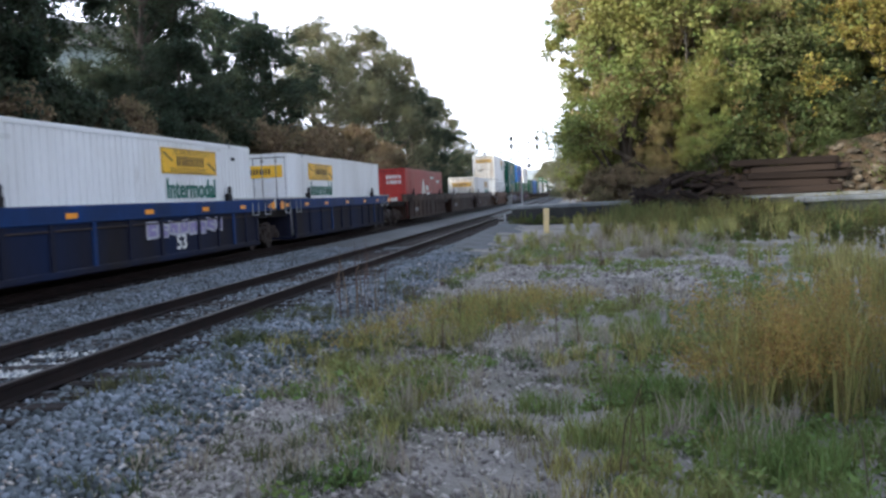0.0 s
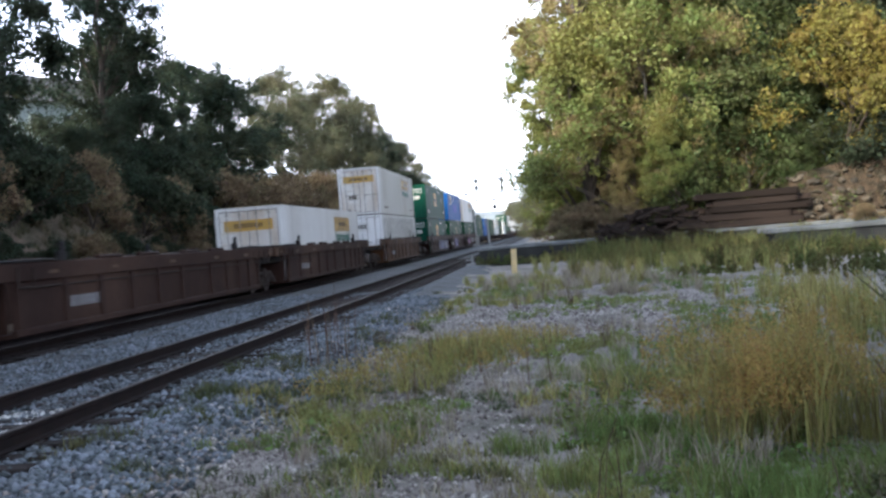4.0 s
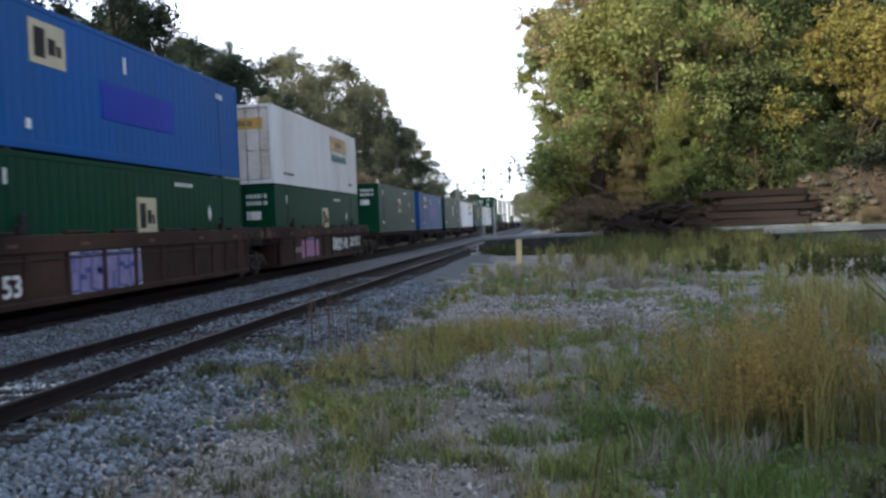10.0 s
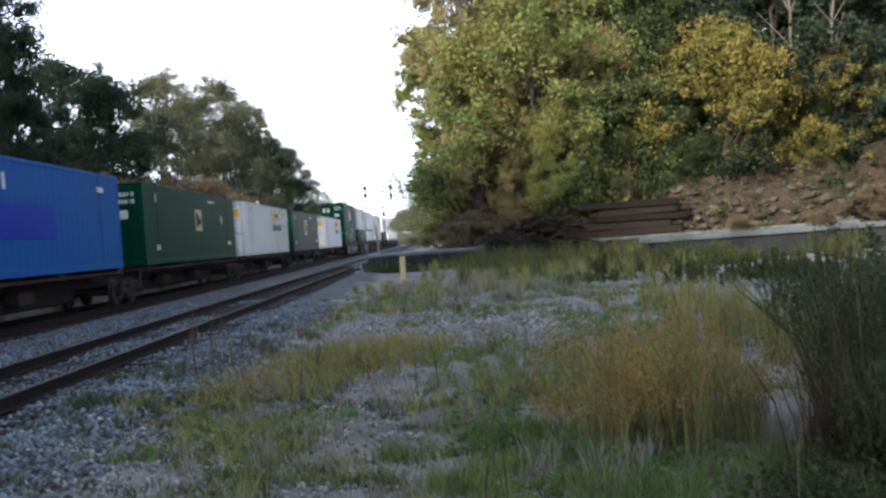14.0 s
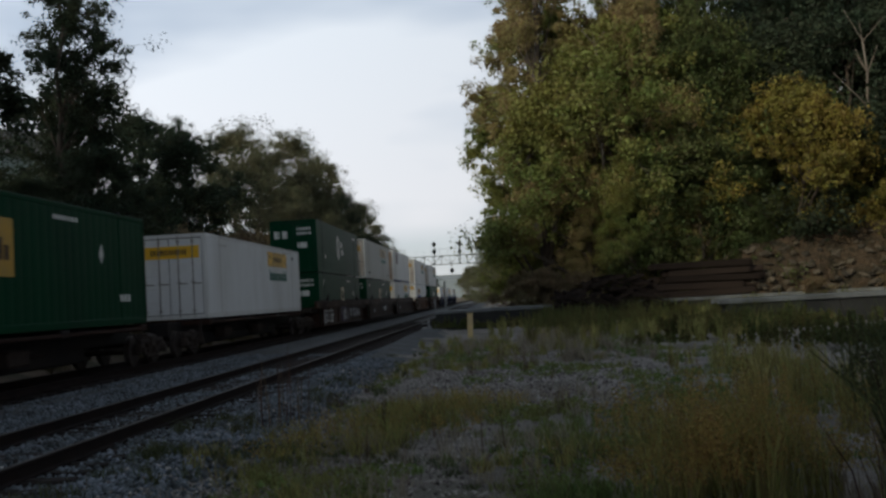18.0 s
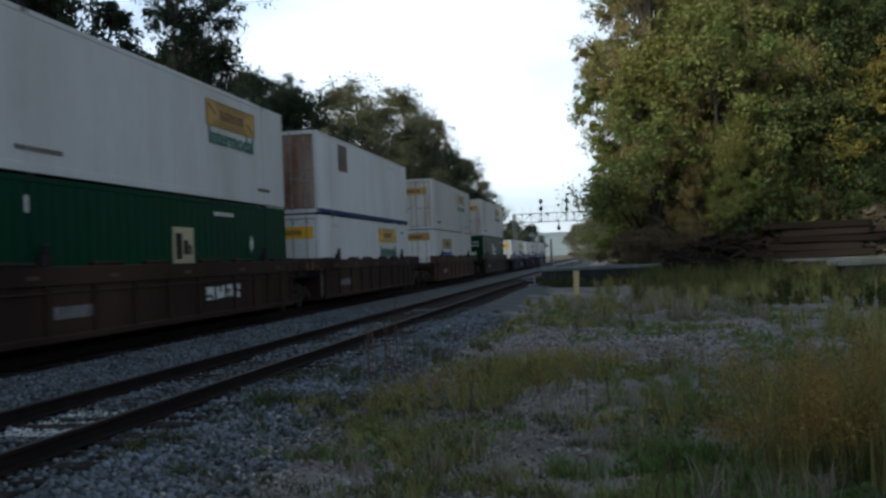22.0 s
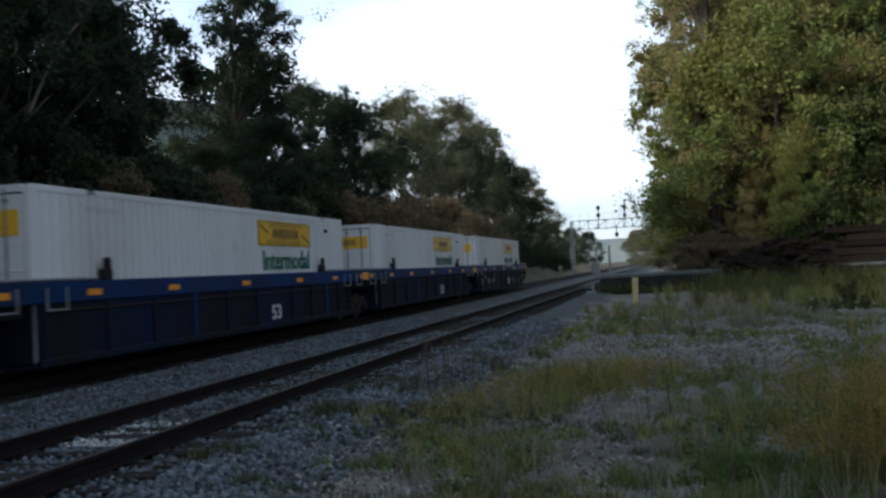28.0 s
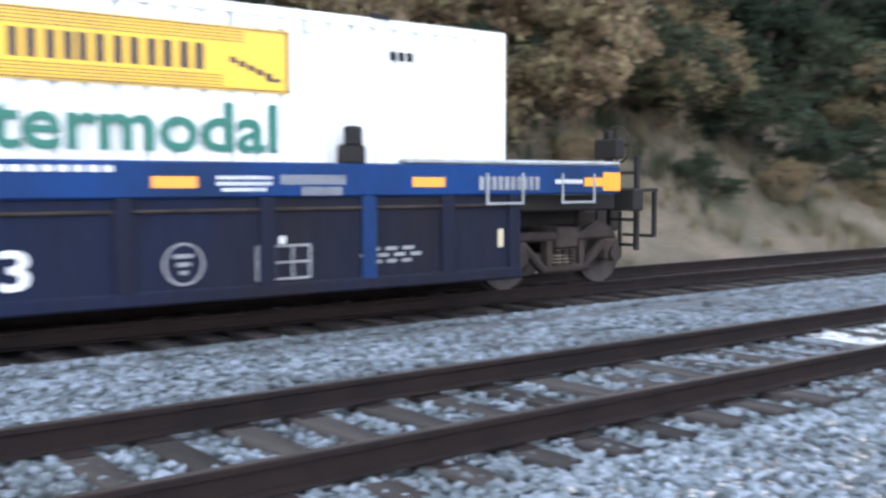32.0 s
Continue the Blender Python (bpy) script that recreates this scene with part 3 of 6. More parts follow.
    for x, y, s in ((-18.2, 12.5, 1.0), (-18.6, 15.2, 1.15), (-18.0, 17.6, 0.95), (-19.0, 19.8, 1.2), (-18.4, 9.6, 1.0), (-18.8, 22.6, 0.8), (-18.2, 31.0, 0.7), (-18.6, 41.0, 0.8), (-17.8, 48.0, 0.8), (-16.4, 16.5, 0.3), (-16.0, 24.0, 0.32), (-15.8, 28.2, 0.28), (-16.2, 36.0, 0.4), (-15.9, 40.5, 0.35), (-16.1, 46.5, 0.4), (-16.0, 53.0, 0.45), (-16.2, 60.0, 0.5), (-16.6, 66.0, 0.5)):
        place(bush, x, y, ground_z(x, y) - 0.2, rng.uniform(0, 360), (s * 0.9, s * 0.9, s), label="tan and russet brush on the earth bank")
    for x, y, s in ((-16.6, 21.0, 0.35), (-16.8, 26.5, 0.45), (-16.4, 33.0, 0.4), (-17.2, 29.5, 0.5), (-16.5, 43.0, 0.45), (-17.5, 24.5, 0.8), (-18.5, 34.0, 1.0), (-18.0, 45.0, 1.0), (-17.0, 51.0, 0.8), (-19.5, 15.0, 0.9), (-17.0, 100.0, 1.0), (-17.0, 112.0, 1.1), (-16.8, 126.0, 1.0), (-17.0, 140.0, 1.1), (-16.5, 155.0, 0.9), (-16.2, 29.0, 0.45), (-16.4, 38.5, 0.5), (-19.0, 20.0, 1.1), (-19.5, 27.0, 1.2), (-20.0, 33.0, 1.3), (-20.5, 39.0, 0.9), (-20.0, 46.0, 0.8), (-20.5, 53.0, 1.2), (-21.0, 8.0, 1.3), (-21.0, 1.0, 1.3), (-21.5, 60.0, 1.3), (-22.5, 25.0, 1.6), (-23.0, 14.0, 1.6), (-23.5, 36.0, 1.2), (-23.5, 46.0, 0.9), (-23.0, 66.0, 1.5), (-25.0, 74.0, 1.5), (-26.0, 20.0, 1.8), (-26.5, 33.0, 1.8), (-27.0, 6.0, 1.8)):
        place(shrub, x, y, ground_z(x, y) - 0.2, rng.uniform(0, 360), (s, s, s))
    # the wood on the right, behind the dock
    R = [
        (mid, 7.2, 69.0, 0.9), (tan, 8.4, 76.0, 1.15), (mid, 8.8, 74.0, 1.2), (mid, 10.0, 72.0, 1.35), (deep, 10.4, 82.0, 1.3), (mid, 7.5, 66.0, 1.15), (deep, 11.8, 67.0, 1.1), (deep, 14.6, 66.0, 1.05),
        (gold, 17.9, 62.0, 1.02), (gold, 25.2, 61.6, 0.82), (broad, 18.6, 69.0, 1.2), (broad, 23.5, 66.5, 1.2), (broad, 29.0, 67.0, 1.25), (broad, 33.5, 64.0, 1.2), (dark, 21.0, 77.0, 1.2), (dark, 27.5, 78.0, 1.3), (dark, 22.0, 88.0, 1.45), (dark, 27.0, 90.0, 1.5), (dark, 32.0, 86.0, 1.5), (dark, 37.0, 84.0, 1.5), (dark, 33.5, 74.0, 1.4), (broad, 24.5, 72.0, 1.45), (dark, 42.0, 78.0, 1.5), (broad, 15.6, 76.0, 1.35), (deep, 12.6, 79.0, 1.45), (deep, 22.6, 63.4, 0.62),
        (mid, 9.5, 76.0, 1.3), (tan, 8.5, 88.0, 1.0), (mid, 8.8, 100.0, 1.0), (broad, 37.0, 60.0, 1.2), (broad, 34.0, 50.0, 1.1),
    ]
    for p, x, y, s in R:
        place(p, x, y, ground_z(x, y) - 0.3, rng.uniform(0, 360), (s * rng.uniform(0.9, 1.08), s * rng.uniform(0.9, 1.08), s))
    for p, x, y, sx, sz in ((tall, 3.5, 68.0, 0.95, 1.0), (poplar, 3.4, 72.5, 0.98, 1.0), (poplar, 3.6, 80.0, 1.05, 1.05), (tall, 9.5, 71.0, 1.0, 0.95), (deep, 13.6, 71.0, 1.1, 1.6), (tan, 9.4, 66.5, 0.7, 1.35)):
        place(p, x, y, ground_z(x, y) - 0.3, rng.uniform(0, 360), (sx, sx, sz))
    low = [(tan, 5.8, 64.6, 0.30), (mid, 8.5, 63.2, 0.40), (deep, 12.2, 63.5, 0.42), (deep, 15.4, 63.6, 0.40)]
    for p, x, y, s in low:
        place(p, x, y, 1.2, rng.uniform(0, 360), (s * 1.25, s * 1.1, s * 1.25), label="low leafy branches over the timber")
    for x, y, s in ((2.4, 63.2, 0.62), (4.6, 62.6, 0.55), (1.6, 66.0, 0.6), (21.5, 58.6, 0.28), (26.0, 58.4, 0.3)):
        place(bush, x, y, 0.3, rng.uniform(0, 360), (s, s, s))
    for x, y, z, w in ((17.2, 57.4, 0.5, 0.30), (21.5, 57.0, 0.5, 0.26), (24.8, 57.6, 1.2, 0.42), (27.0, 57.2, 0.9, 0.40), (29.5, 58.0, 1.6, 0.5)):
        place(bush, x, y, z, rng.uniform(0, 360), (w, w, w * 0.8), label="dry brown weeds at the foot of the bank")
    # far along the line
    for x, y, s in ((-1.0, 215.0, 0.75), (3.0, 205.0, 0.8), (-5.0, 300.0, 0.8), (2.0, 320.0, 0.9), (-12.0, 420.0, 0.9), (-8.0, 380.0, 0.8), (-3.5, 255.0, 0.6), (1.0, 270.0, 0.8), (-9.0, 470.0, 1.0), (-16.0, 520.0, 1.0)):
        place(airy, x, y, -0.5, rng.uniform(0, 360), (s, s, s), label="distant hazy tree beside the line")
    for p in (open_broad, deep, dark, slim, tall, poplar, tan, broad, airy, mid, gold, bush, shrub):
        for o in (*p.children_recursive, p):
            bpy.data.objects.remove(o)


woods()


def bare_trunks():
    rng = random.Random(9)
    for x, y, h, lean in ((-18.6, 18.6, 8.0, 1.6), (-18.9, 20.6, 9.0, -1.2), (-18.3, 22.4, 7.0, 0.8), (-19.2, 16.0, 9.0, 1.0), (-18.5, 13.2, 7.5, -1.0), (-18.8, 26.0, 8.0, 1.4), (-18.2, 9.5, 8.0, 1.2)):
        z = ground_z(x, y) - 0.3
        t = tagged(thing("bare_tree", pose(x, y, z)), "slender bare leaning tree on the bank", "tree", "trees of the cutting")
        segs, p, r = [], Vector((0, 0, 0)), 0.13
        for k in range(6):
            q = p + Vector((rng.uniform(-0.15, 0.15), lean * h * 0.022 * (k + 1) + rng.uniform(-0.1, 0.1), h / 6))
            segs.append((p, q, r, r * 0.8))
            if k > 1:
                for j in range(2):
                    a = rng.uniform(0, math.tau)
                    e = q + Vector((math.cos(a), math.sin(a), 1.1)) * rng.uniform(0.7, 1.5)
                    segs.append((q, e, r * 0.4, 0.012))
            p, r = q, r * 0.8
        put("trunk", limb_mesh("trunk", segs, M_PALEBARK), t)


bare_trunks()


def pale_limbs():
    rng = random.Random(19)
    for x, y, h in ((24.6, 61.6, 14.5), (22.9, 62.4, 15.5), (6.6, 65.0, 17.5)):
        z = ground_z(x, y) - 0.3
        t = tagged(thing("bare_tree", pose(x, y, z)), "pale bare trunk at the edge of the wood", "tree", "trees of the cutting")
        segs, p, r = [], Vector((0, 0, 0)), 0.2
        for k in range(8):
            q = p + Vector((rng.uniform(-0.35, 0.35), rng.uniform(-0.15, 0.1), h / 8))
            segs.append((p, q, r, r * 0.86))
            if k > 3:
                for j in range(3):
                    e = q + Vector((rng.uniform(-1, 1), rng.uniform(-0.6, 0.2), rng.uniform(0.5, 1.2))) * rng.uniform(1.0, 2.2)
                    segs.append((q, e, r * 0.45, 0.02))
            p, r = q, r * 0.86
        put("trunk", limb_mesh("trunk", segs, M_PALEBARK), t)


pale_limbs()

# ---------------------------------------------------------------- the loading dock, its timber, and the rocky bank


def dock():
    d = tagged(thing("loading_dock"), "long low concrete dock with a pale top edge", "loading dock")
    # the wall's colour already carries the shade below the top slab
    bm = bmesh.new()
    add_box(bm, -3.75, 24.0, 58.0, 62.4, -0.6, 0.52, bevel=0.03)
    part("dock_wall", bm, M_SHADECONC, d)
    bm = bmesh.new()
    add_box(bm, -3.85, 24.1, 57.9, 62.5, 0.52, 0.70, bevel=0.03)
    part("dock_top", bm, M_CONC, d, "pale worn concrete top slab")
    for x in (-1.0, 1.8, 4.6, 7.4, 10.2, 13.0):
        box("dock_pier", (x - 0.15, x + 0.15, 57.93, 58.0, -0.6, 0.515), M_SHADECONC, d)
    s = tagged(thing("concrete_slab"), "pale grey concrete slab among the weeds", "concrete slab")
    box("slab_top", (8.7, 21.0, 41.6, 43.6, 0.56, 0.76), M_CONC, s, bevel=0.03)
    box("slab_base", (9.0, 20.7, 41.75, 43.4, -0.6, 0.56), M_SHADECONC, s, bevel=0.02)


dock()


def timber():
    rng = random.Random(3)
    bm = bmesh.new()
    add_box(bm, -0.5, 0.5, -0.12, 0.12, -0.12, 0.12, bevel=0.03)
    me = bpy.data.meshes.new("timber")
    bm.to_mesh(me)
    bm.free()
    me.materials.append(M_LOG)
    pile = tagged(thing("timber_stack"), "stack of long dark squared timbers on the dock", "timber stack")
    for row in range(5):
        for k in range(3):
            ln = rng.uniform(4.6, 6.6) - row * 0.2
            m = pose(11.7 + rng.uniform(-0.5, 0.5) - row * 0.06, 58.9 + k * 0.42 + rng.uniform(-0.1, 0.1), 0.91 + row * 0.40 + rng.uniform(-0.02, 0.02), rng.uniform(-4, 4), rng.uniform(-0.8, 0.8), rng.uniform(-1.6, 1.6)) @ Matrix.Diagonal((ln, 1.6, rng.uniform(1.45, 1.68), 1))
            put("timber", me, pile, m)
    heap = tagged(thing("broken_timber_heap"), "tangled heap of broken dark timbers on the dock", "timber heap")
    for k in range(34):
        x = rng.uniform(3.3, 9.6)
        m = pose(x, 57.55 + rng.uniform(-0.35, 0.25), rng.uniform(-0.1, 0.95), rng.uniform(-20, 20), rng.uniform(-30, 30), rng.uniform(-35, 35)) @ Matrix.Diagonal((rng.uniform(0.9, 2.2), rng.uniform(0.8, 1.2), rng.uniform(0.8, 1.2), 1))
        put("timber", me, heap, m)
    for k in range(46):
        f = rng.random()
        x = 3.4 + 5.2 * rng.random()
        z = 0.8 + f * (0.35 + 1.25 * max(0, 1 - abs(x - 6.6) / 3.4))
        m = pose(x, 59.2 + rng.uniform(-0.5, 0.9), z, 0, rng.uniform(-24, 24), rng.uniform(-50, 50)) @ Matrix.Diagonal((rng.uniform(0.8, 2.4), rng.uniform(0.7, 1.1), rng.uniform(0.7, 1.0), 1))
        put("timber", me, heap, m)


timber()


def bank_top(x):
    return 3.5 + 0.13 * (x - 14.2) + 0.35 * noise.noise((x * 0.5, 3, 1))


def stone_bank():
    rng = random.Random(8)
    w = tagged(thing("stone_bank"), "steep brown bank of broken rock and dry earth", "rocky bank", kind="structure")
    # the earth face: leans back, lumpy, tapering off behind the timber
    xs, rows = np.arange(13.2, 36.0, 0.35), 13
    verts, faces = [], []
    for x in xs:
        top = bank_top(x) * smooth01(12.9, 14.6, x)
        for j in range(rows):
            f = j / (rows - 1)
            lump = 0.5 * noise.noise((x * 0.7, f * 3.2, 5)) + 0.3 * noise.noise((x * 2.1, f * 8.0, 9))
            verts.append((x, 58.5 + 2.2 * f ** 1.3 - lump, -0.4 + (top + 0.4) * f + 0.1 * lump))
        verts.append((x, 64.0, top - 0.2))
    R = rows + 1
    for i in range(len(xs) - 1):
        for j in range(R - 1):
            faces.append((i * R + j, (i + 1) * R + j, (i + 1) * R + j + 1, i * R + j + 1))
    face = put("bank_face", mesh_from("bank_face", verts, faces, M_ROCKFACE), w)
    for p in face.data.polygons:
        p.use_smooth = True
    meshes = []
    for k in range(6):
        bm = bmesh.new()
        bmesh.ops.create_icosphere(bm, subdivisions=1, radius=0.5)
        for v in bm.verts:
            v.co = Vector((v.co.x * rng.uniform(0.8, 1.2), v.co.y * rng.uniform(0.75, 1.2), v.co.z * rng.uniform(0.7, 1.15)))
        me = bpy.data.meshes.new("stone")
        bm.to_mesh(me)
        bm.free()
        me.materials.append(M_ROCK)
        meshes.append(me)
    for n in range(280):
        x, f = rng.uniform(14.0, 31.0), rng.random() ** 0.8
        sz = rng.uniform(0.18, 0.62) * (1.2 - 0.4 * f)
        z = bank_top(x) * f * 0.95
        put("stone", meshes[n % 6], w, pose(x, 58.42 + 2.2 * f ** 1.3 - 0.5 * noise.noise((x * 0.7, f * 3.2, 5)), z, rng.uniform(-25, 25), rng.uniform(-25, 25), rng.uniform(0, 360)) @ Matrix.Diagonal((sz * rng.uniform(1.0, 1.9), sz, sz * rng.uniform(0.5, 0.9), 1)))


stone_bank()

# ---------------------------------------------------------------- posts, signal bridge, distance


def marker_post(x, y):
    p = tagged(thing("marker_post", pose(x, y, ground_z(x, y), 0, 1.5, 0)), "short pale yellow wooden marker post", "post")
    box("post", (-0.12, 0.12, -0.06, 0.06, -0.3, 1.02), M_POST, p, bevel=0.015)
    box("cap", (-0.13, 0.13, -0.07, 0.07, 1.02, 1.06), M_POST, p, bevel=0.01)


marker_post(-1.42, 44.3)


def signal_bridge():
    g = tagged(thing("signal_bridge", pose(0, 150, 0)), "steel lattice signal bridge over the tracks", "signal bridge")
    for x in (-13.35, 1.5):
        bm = bmesh.new()
        for dx in (-0.2, 0.2):
            for dy in (-0.35, 0.35):
                add_cyl(bm, (x + dx, dy, -0.6), (x + dx, dy, 7.6), 0.045, 6)
        for k in range(9):
            z = -0.3 + k * 0.85
            for dy in (-0.35, 0.35):
                add_cyl(bm, (x - 0.2, dy, z), (x + 0.2, dy, z + 0.85), 0.03, 5)
        part("leg", bm, M_SILVER, g)
    for dy in (-0.45, 0.45):
        for z in (6.3, 7.55):
            box("chord", (-13.5, 1.7, dy - 0.05, dy + 0.05, z - 0.05, z + 0.05), M_SILVER, g, bevel=0)
        bm = bmesh.new()
        for k in range(12):
            x = -13.4 + k * 1.25
            add_cyl(bm, (x, dy, 6.3), (x, dy, 7.55), 0.035, 5)
            add_cyl(bm, (x, dy, 6.3 if k % 2 else 7.55), (x + 1.25, dy, 7.55 if k % 2 else 6.3), 0.03, 5)
        part("lattice", bm, M_SILVER, g)
    bm = bmesh.new()
    for k in range(13):
        add_cyl(bm, (-13.2 + k * 1.15, -0.5, 7.6), (-13.2 + k * 1.15, -0.5, 8.5), 0.02, 5)
    add_cyl(bm, (-9.6, -0.5, 8.5), (1.0, -0.5, 8.5), 0.02, 5)
    part("handrail", bm, M_SILVER, g)
    for x, tops in ((-9.35, (9.25, 8.2)), (-5.65, (9.15, 8.0)), (-6.9, (5.3,))):
        cyl("mast", (x, -0.6, min(6.2, tops[-1])), (x, -0.6, max(6.5, tops[0] + 0.2)), 0.06, M_CARDARK, g, seg=8)
        for z in tops:
            bm = bmesh.new()
            add_cyl(bm, (x, -0.95, z), (x, -0.75, z), 0.30, 16)
            add_box(bm, x - 0.16, x + 0.16, -0.75, -0.6, z - 0.36, z + 0.36)
            part("signal_head", bm, M_BLACK, g, "black round signal head")
        bm = bmesh.new()
        add_box(bm, x - 0.5, x + 0.5, -1.1, -0.5, 7.5, 7.56)
        part("service_platform", bm, M_SILVER, g)


signal_bridge()


def lineside():
    for x, y, h, r in ((-10.0, 150.0, 5.2, 0.14), (-8.6, 158.0, 4.4, 0.2)):
        p = tagged(thing("line_pole", pose(x, y, -0.6)), "slim pale lineside pole", "pole", "lineside poles")
        cyl("pole", (0, 0, 0), (0, 0, h), r, M_SILVER, p, r2=r * 0.8)
        box("pole_cap", (-r, r, -r, r, h, h + 0.12), M_SILVER, p)
    c = tagged(thing("equipment_cabinet", pose(-10.2, 149.0, -0.5)), "pale metal equipment cabinet beside the line", "cabinet")
    box("cabinet_body", (-0.65, 0.65, -0.4, 0.4, 0, 1.7), M_SILVER, c)
    box("cabinet_roof", (-0.72, 0.72, -0.47, 0.47, 1.7, 1.78), M_SILVER, c)
    box("cabinet_door", (-0.55, 0.55, -0.42, -0.4, 0.15, 1.55), M_SILVER, c)
    s = tagged(thing("switch_stand", pose(-4.1, 57.0, -0.25)), "small low switch stand beside the siding", "switch stand")
    box("stand_base", (-0.35, 0.35, -0.15, 0.15, 0, 0.12), M_SILVER, s)
    cyl("stand_mast", (0, 0, 0.1), (0, 0, 0.55), 0.05, M_SILVER, s)
    box("lever", (-0.4, 0.1, -0.03, 0.03, 0.3, 0.36), M_SILVER, s)
    h = tagged(thing("house", pose(-35.6, 72.5, 7.6, 0, 0, 55)), "pale house on the hill behind the trees", "house")
    box("house_wall", (-4, 4, -3, 3, -4, 5.6), M_HOUSE, h)
    bm = bmesh.new()
    vs = [bm.verts.new(v) for v in ((-4.4, -3.4, 5.6), (4.4, -3.4, 5.6), (4.4, 3.4, 5.6), (-4.4, 3.4, 5.6), (-4.4, 0, 7.9), (4.4, 0, 7.9))]
    for f in ((0, 1, 5, 4), (2, 3, 4, 5), (0, 4, 3), (1, 2, 5), (3, 2, 1, 0)):
        bm.faces.new([vs[i] for i in f])
    part("roof", bm, M_ROOF, h)
    for x in (-2.4, 0, 2.4):
        w = box("window", (x - 0.55, x + 0.55, -3.06, -3.0, 3.2, 4.8), M_HOUSE, h, "white window frame")
        box("pane", (x - 0.45, x + 0.45, -3.08, -3.06, 3.3, 4.7), M_GLASS, w)
    # wooded ridge at the end of the cutting
    n = 60
    verts, faces = [], []
    for k in range(n + 1):
        x = -700 + 1500 * k / n
        z = 34 + 16 * noise.noise((k * 0.17, 4, 0)) + 5 * noise.noise((k * 0.9, 9, 0))
        verts += [(x, 1100, -5), (x, 1150, z * 0.75), (x, 1250, z)]
    for k in range(n):
        for j in (0, 1):
            faces.append((3 * k + j, 3 * k + 3 + j, 3 * k + 4 + j, 3 * k + 1 + j))
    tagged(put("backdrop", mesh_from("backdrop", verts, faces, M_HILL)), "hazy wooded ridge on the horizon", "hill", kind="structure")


lineside()

# ---------------------------------------------------------------- ballast stones, grass and weeds


def stones(name, label, seed, boxes, material):
    """boxes: x0, x1, y0, y1, stones, least and largest radius."""
    rng = np.random.default_rng(seed)
    base = np.array([(1, 0, 0), (-1, 0, 0), (0, 1, 0), (0, -1, 0), (0, 0, 1), (0, 0, -1), (0.62, 0.62, 0.3), (-0.62, 0.62, -0.2), (-0.6, -0.65, 0.35), (0.65, -0.6, -0.25)], dtype=float)
    tris = np.array([(0, 6, 4), (6, 2, 4), (2, 1, 4), (1, 8, 4), (8, 3, 4), (3, 0, 4), (0, 5, 6), (6, 5, 2), (2, 5, 7), (7, 5, 1), (2, 7, 1), (1, 5, 8), (8, 5, 3), (3, 5, 9), (9, 5, 0), (3, 9, 0)])
    V, F, k = [], [], 0
    for x0, x1, y0, y1, n, r0, r1 in boxes:
        f = rng.random(n)
        y = y0 + (y1 - y0) * f ** 1.7
        x = rng.uniform(x0, x1, n)
        z = np.array([ground_z(a, b) for a, b in zip(x, y)]) + rng.uniform(-0.012, 0.03, n)
        s = rng.uniform(r0, r1, (n, 1, 1)) * rng.uniform(0.7, 1.3, (n, 1, 3)) * np.array([1, 1, 0.75])
        p = base[None] * rng.uniform(0.75, 1.2, (n, len(base), 1)) * s
        a = rng.uniform(0, math.tau, n)
        c, d = np.cos(a)[:, None], np.sin(a)[:, None]
        tl = rng.uniform(-0.6, 0.6, (n, 1))
        px, py, pz = p[..., 0] * c - p[..., 1] * d, p[..., 0] * d + p[..., 1] * c, p[..., 2]
        pz = pz + tl * px
        V.append(np.stack([px + x[:, None], py + y[:, None], pz + z[:, None]], -1).reshape(-1, 3))
        F.append((tris[None] + (np.arange(n) * len(base))[:, None, None]).reshape(-1, 3) + k)
        k += n * len(base)
    tagged(put(name, fast_mesh(name, np.concatenate(V), np.concatenate(F), material)), label, "stones", kind="stuff")


stones("ballast_stones", "loose pale grey ballast stones round the tracks", 21, [
    (-9.55, -7.1, 1.5, 36.0, 18000, 0.02, 0.042), (-7.15, -6.55, 0.5, 34.0, 3600, 0.02, 0.04), (-6.4, -5.05, 0.5, 34.0, 12500, 0.022, 0.046), (-4.93, -4.1, 1.0, 34.0, 8500, 0.022, 0.048), (-4.3, -2.85, 2.6, 30.0, 8500, 0.018, 0.044), (-4.3, -3.3, 2.6, 30.0, 6500, 0.022, 0.05),
    (-9.55, -7.0, -6.0, 2.0, 5200, 0.02, 0.042), (-6.4, -5.05, -6.0, 1.0, 2200, 0.022, 0.045), (-4.9, -2.5, -6.0, 3.4, 6500, 0.020, 0.047), (-13.4, -12.1, 5.0, 34.0, 3500, 0.025, 0.045)], M_STONE)
stones("ground_gravel", "scattered pale gravel on bare ground", 22, [
    (-3.1, -0.9, 2.6, 24.0, 6500, 0.010, 0.032), (-2.9, -0.2, 3.6, 26.0, 7500, 0.010, 0.030), (-1.6, 3.5, 17.0, 36.0, 4500, 0.02, 0.05), (-2.8, 4.0, 3.6, 40.0, 6500, 0.010, 0.030), (-3.4, 4.5, -6.0, 4.2, 4500, 0.012, 0.032), (-4.1, -2.6, 2.6, 26.0, 3600, 0.014, 0.034)], M_GRAVEL)


stones("pale_gravel_patch", "patch of fine pale gravel spilt between the rails", 23, [(-6.35, -5.15, 9.7, 11.4, 2600, 0.012, 0.028)], M_LETTER)


